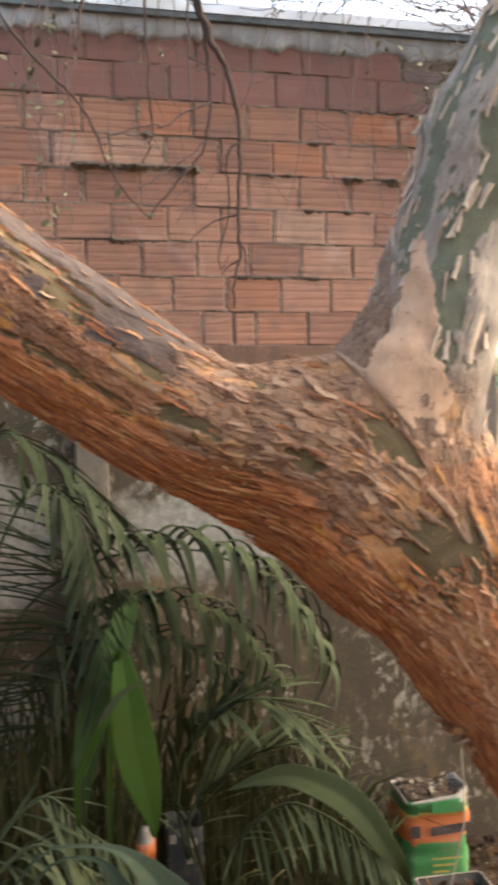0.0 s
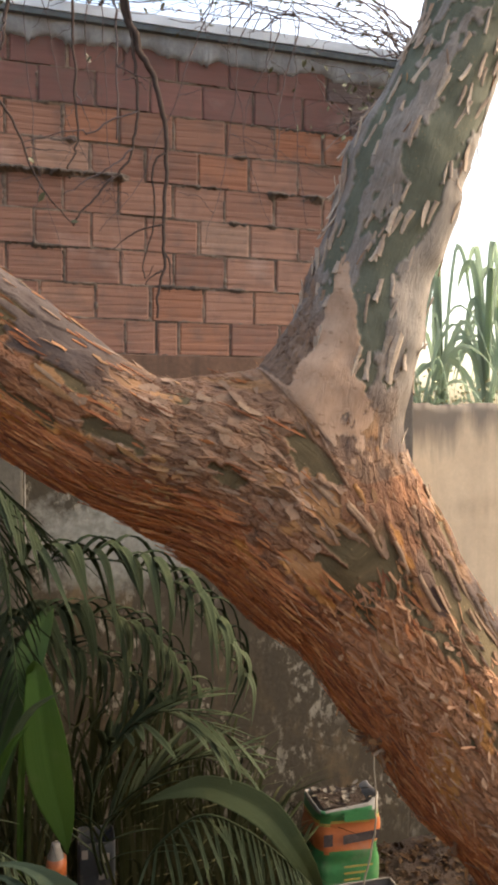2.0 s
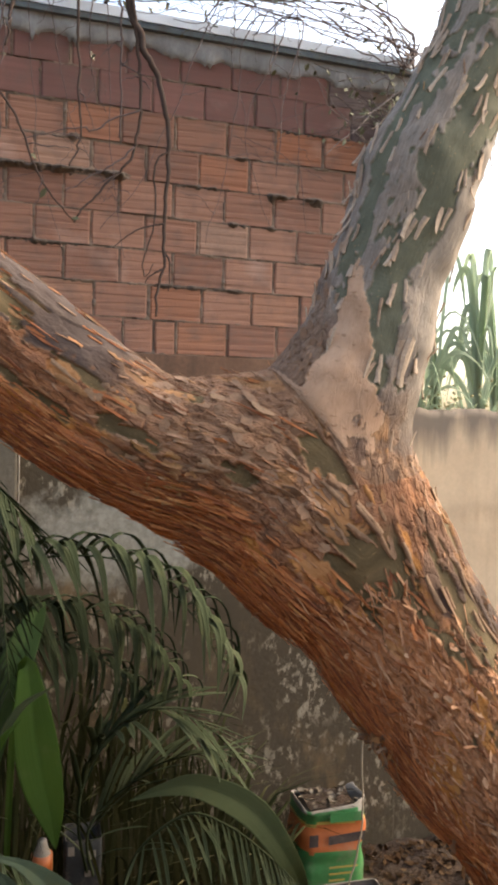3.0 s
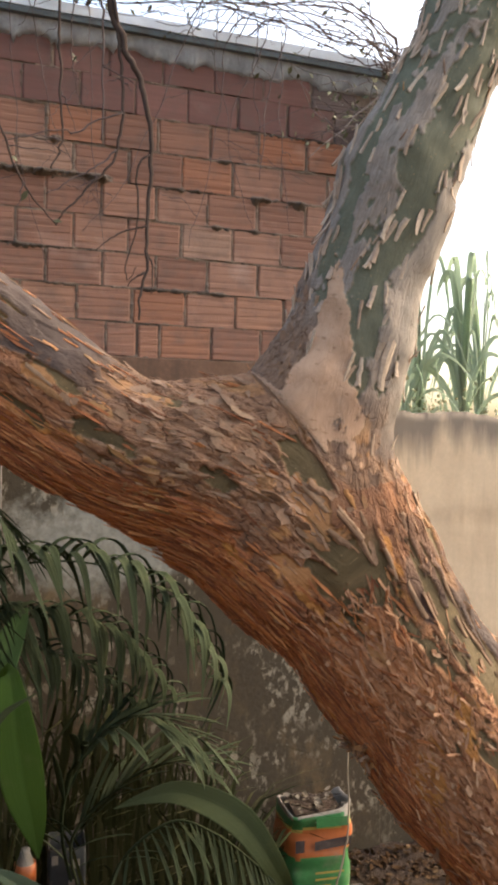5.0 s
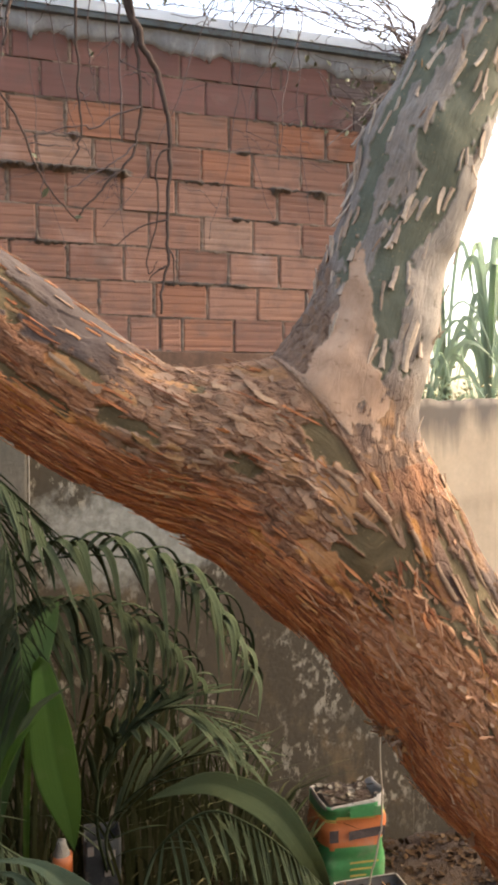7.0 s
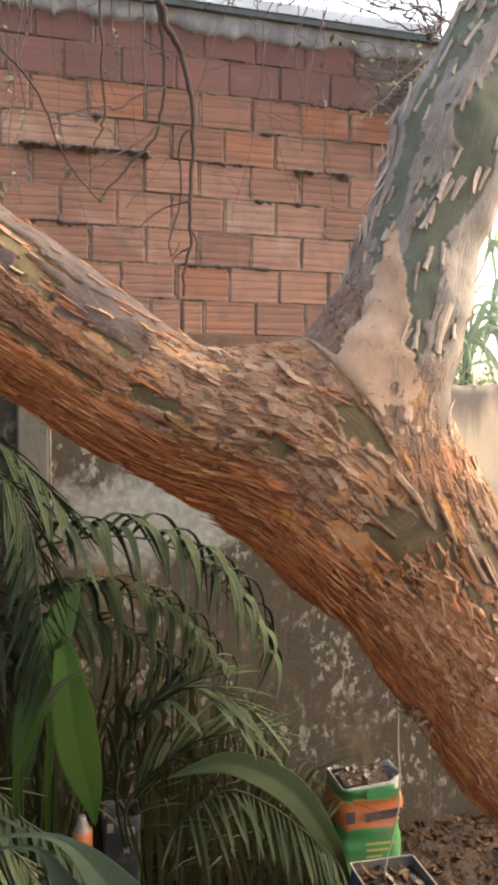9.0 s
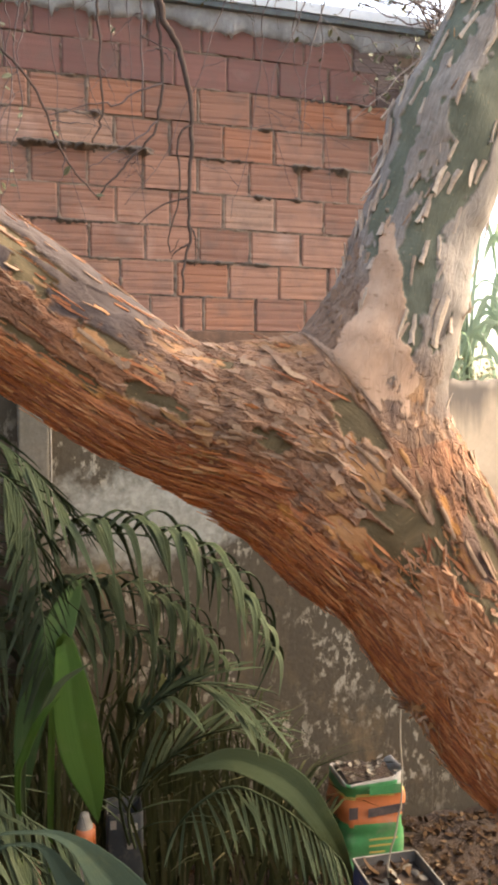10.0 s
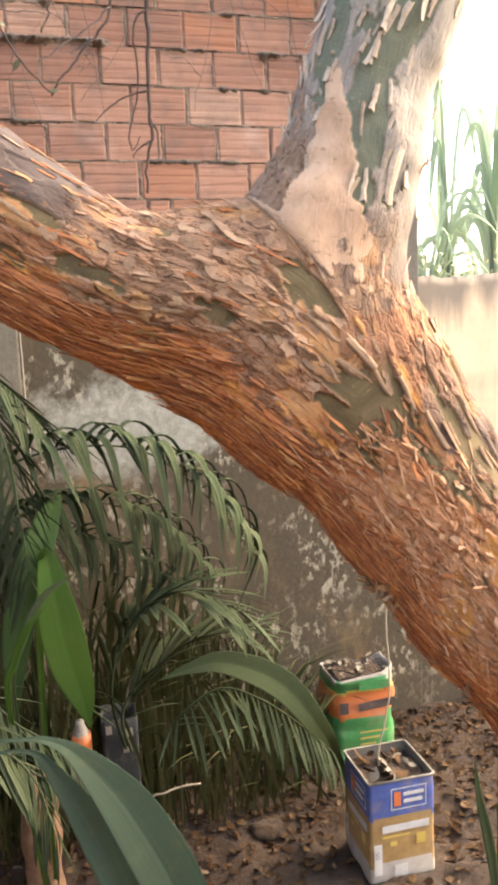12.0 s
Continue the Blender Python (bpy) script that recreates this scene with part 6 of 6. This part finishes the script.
def make_sack():
    """A square plastic paint pack, torn open and folded at the rim."""
    a = np.array([0.465, 2.60, 0.10])
    ux = np.array([0.995, -0.10, 0.0])
    uy = np.array([0.10, 0.995, 0.0])
    w, d, z0, z1 = 0.245, 0.20, 0.10, 0.44
    pack = thing("paint_pack", (0.59, 2.69, 0.10), "green and orange plastic paint pack, torn open, holding soil", "paint pack")
    V, F, n = square_shell(a, ux, uy, w, d, z0, z1, 0.045, 0.003, 0.03, 30, 0.03, 13)
    me = mesh_of("body", V, F)
    body = part("body", me, PACK_GREEN, pack)
    for m in (PACK_ORANGE, PACK_YELLOW, PACK_PALE):
        me.materials.append(m)
    for p in me.polygons:
        c = sum((me.vertices[i].co for i in p.vertices), Vector()) / len(p.vertices)
        ring = min(p.vertices) // n
        x = (c.x - 0.465) / w
        z = c.z + 0.02 * math.sin(x * 6)
        p.material_index = 3 if ring >= 29 or c.z > 0.412 + 0.014 * math.sin(x * 17) else 1 if 0.280 < z < 0.372 else 2 if 0.372 <= z < 0.383 else 0
    soil_fill("soil", a + ux * w / 2 + uy * d / 2 - np.array([0, 0, 0.10]), 0.092, z1 - 0.014, pack, 23, ux, uy)
    rng = np.random.default_rng(19)
    scraps = []
    for k in range(46):
        at = a * (1, 1, 0) + ux * rng.uniform(0.02, w - 0.02) + uy * rng.uniform(0.01, d - 0.03) + np.array([0, 0, z1 - 0.012 + rng.uniform(0, 0.018)])
        scraps.append(dry_leaf(at, rng.uniform(0.012, 0.036), rng, 0.15))
    tagged(part("rubble", mesh_of("rubble", *joined(scraps)), RUBBLE, pack, "pale crumbled scraps lying in the pack"), kind="stuff")

    def spot(u0, u1, zl, zh, mat, label="", shear=0.0):
        pts = [a * (1, 1, 0) + ux * w * u - uy * 0.013 + np.array([0, 0, z + shear * (u - 0.5)]) for u, z in ((u0, zl), (u1, zl), (u1, zh), (u0, zh))]
        panel("print", pts, mat, body, label)
    spot(0.38, 0.95, 0.305, 0.338, PACK_BLACK, "dark lettering reduced to a bar", 0.02)
    spot(0.40, 0.90, 0.386, 0.420, PACK_GREEN)
    spot(0.08, 0.22, 0.30, 0.345, PACK_BLACK)
    for k in range(3):
        spot(0.40, 0.85 - 0.1 * k, 0.215 - 0.024 * k, 0.222 - 0.024 * k, PACK_YELLOW)


make_sack()


def make_clutter():
    rng = np.random.default_rng(8)
    crate = thing("plastic_crate", (-0.34, 2.60, 0.08), "dark grey plastic container half hidden by leaves", "container")
    V, F, n = square_shell(np.array([-0.40, 2.55, 0.0]), np.array([0.995, -0.08, 0]), np.array([0.08, 0.995, 0]), 0.12, 0.12, 0.09, 0.465, 0.012, 0.003, 0.0, 6, 0.004, 31)
    body = part("body", mesh_of("body", V, F), CRATE, crate)
    for x0, x1, zl, zh in ((-0.325, -0.30, 0.40, 0.43), (-0.335, -0.315, 0.345, 0.365), (-0.39, -0.37, 0.42, 0.45)):
        panel("print", [(x0, 2.543, zl), (x1, 2.541, zl), (x1, 2.541, zh), (x0, 2.543, zh)], PACK_PALE, body)
    jug = thing("plastic_bottle", (-0.475, 2.52, 0.08), "white and orange plastic bottle behind a green leaf", "bottle")
    prof = [(0.030, 0.10), (0.034, 0.11), (0.034, 0.40), (0.030, 0.45), (0.016, 0.485), (0.014, 0.50)]
    bv, bf = tube([(-0.475, 2.52, z) for _, z in prof], [r for r, _ in prof], 16)
    part("body", mesh_of("body", bv, bf), PACK_PALE, jug)
    lv, lf = tube([(-0.475, 2.52, 0.40), (-0.475, 2.52, 0.455)], [0.0352, 0.0345], 16)
    part("label_band", mesh_of("label_band", lv, lf), PACK_ORANGE, jug, "orange label band")
    stump = thing("tree_stump", (-0.655, 2.40, 0.05), "short weathered wooden stump", "stump")
    sv, sf = tube(spline([(-0.63, 2.40, -0.02), (-0.63, 2.40, 0.12), (-0.63, 2.40, 0.28), (-0.63, 2.40, 0.40)], 14), 0.062 + 0.006 * np.sin(np.arange(14) * 1.3), 24)
    sv = sv + 0.02 * np.stack([fbm(sv * (30, 30, 5), 3, 1), fbm(sv * (30, 30, 5), 3, 4), 0 * sv[:, 0]], 1)
    part("wood", mesh_of("wood", sv, sf), STUMP, stump)
    stick = thing("fallen_stick", (-0.15, 2.36, 0.38), "pale dry stick resting on leaf stalks", "stick")
    twig(stick, [(-0.36, 2.40, 0.22), (-0.26, 2.37, 0.27), (-0.12, 2.34, 0.30)], 0.004, 0.003, "wood", STRAW, 0.008, 6)
    stone = thing("stone", (0.1, 2.4, 0.03), "rounded reddish stone on the soil", "stone")
    bm = bmesh.new()
    bmesh.ops.create_icosphere(bm, subdivisions=3, radius=1)
    sv = np.array([vv.co for vv in bm.verts])
    sv = sv * (1 + 0.5 * fbm(sv * 1.4, 3, 3))[:, None] * (0.055, 0.045, 0.032) + (0.12, 2.40, 0.035)
    for vv, c in zip(bm.verts, sv):
        vv.co = c
    me = bpy.data.meshes.new("rock")
    bm.to_mesh(me)
    bm.free()
    me.polygons.foreach_set("use_smooth", np.ones(len(me.polygons), bool))
    part("rock", me, SOIL, stone)
    # leaf litter
    bits = []
    for k in range(9000):
        x, y = rng.uniform(-1.1, 1.9), rng.uniform(1.5, 2.84)
        keep = 0.45 + 0.55 * smooth01(np.array([y]), 2.2, 2.6)[0]
        if rng.random() > keep or (0.33 < x < 0.63 and 2.03 < y < 2.36) or (0.45 < x < 0.75 and 2.55 < y < 2.83):
            continue
        bits.append(dry_leaf(np.array([x, y, float(ground_z(x, y)) + rng.uniform(0.001, 0.010)]), rng.uniform(0.010, 0.042), rng, 0.22))
    tagged(part("leaf_litter", mesh_of("leaf_litter", *joined(bits)), DRY_LEAF), "brown dry leaves scattered over the soil", "leaf litter", kind="stuff")


make_clutter()


# ---- bricks, one by one ----
def brick_mesh(rng, grooves=4, length=0.1930, height=0.1190):
    """A hollow clay block: the face ribbed along its length, the edges a little broken."""
    prof = [(0.0, 0.0)]
    for g in range(grooves):
        z = height * (g + 0.6) / (grooves + 0.2)
        prof += [(0.0, z - 0.008), (0.0010, z - 0.004), (0.0010, z + 0.003), (0.0, z + 0.007)]
    prof += [(0.0, height)]
    if not grooves:
        prof = [(0.0006, 0.0), (0.0, 0.004), (0.0, height - 0.004), (0.0006, height)]
    V = []
    cols = (0.0, 0.006, length * 0.5, length - 0.006, length)
    for x in cols:
        for y, z in prof:
            cut = 0.0035 if x in (0.0, length) else 0.0
            V.append((x, y + cut + rng.normal(0, 0.0005), z + rng.normal(0, 0.0006)))
    n = len(prof)
    F = [(i * n + k, (i + 1) * n + k, (i + 1) * n + k + 1, i * n + k + 1) for i in range(4) for k in range(n - 1)]
    base = len(V)
    V += [(0, 0.03, 0), (length, 0.03, 0), (length, 0.03, height), (0, 0.03, height)]
    F += [(0, base, base + 1, 4 * n), (n - 1, 5 * n - 1, base + 2, base + 3), (0, n - 1, base + 3, base), (4 * n, base + 1, base + 2, 5 * n - 1)]
    return mesh_of("brick", V, F, False)


def lay_bricks():
    rng = np.random.default_rng(2)
    ribbed = [brick_mesh(rng) for _ in range(5)]
    plain = [brick_mesh(rng, 0) for _ in range(3)]
    half = [brick_mesh(rng, 4, 0.108), brick_mesh(rng, 4, 0.074)]
    for me in ribbed + half:
        me.materials.append(BRICK)
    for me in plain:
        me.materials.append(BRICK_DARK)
    darkest = [brick_mesh(rng, 4) for _ in range(2)]
    for me in darkest:
        me.materials.append(BRICK_DARKEST)
    for row in range(9):
        z = BASE_Z + row * COURSE + 0.004
        shift = ROW_SHIFT[row]
        x = shift - PITCH * 15
        while x < 0.93:
            wide = PITCH
            if x + wide > 0.925:
                break
            # two top courses darker, darkest beyond x 0.55
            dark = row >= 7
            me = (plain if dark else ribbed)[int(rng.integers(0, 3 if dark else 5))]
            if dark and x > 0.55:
                me = darkest[row % 2]
            if row == 0 and abs(x + 0.183) < 0.01:
                # a cut pair of bricks in the lowest course
                me, wide = half[0], 0.118
            elif row == 0 and abs(x + 0.065) < 0.01:
                me, wide = half[1], PITCH - 0.118
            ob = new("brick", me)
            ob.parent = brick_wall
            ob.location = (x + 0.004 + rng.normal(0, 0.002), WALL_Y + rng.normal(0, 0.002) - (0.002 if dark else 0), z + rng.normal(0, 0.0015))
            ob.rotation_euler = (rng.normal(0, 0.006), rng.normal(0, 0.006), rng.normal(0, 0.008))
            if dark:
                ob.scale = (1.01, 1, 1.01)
            x += wide


lay_bricks()
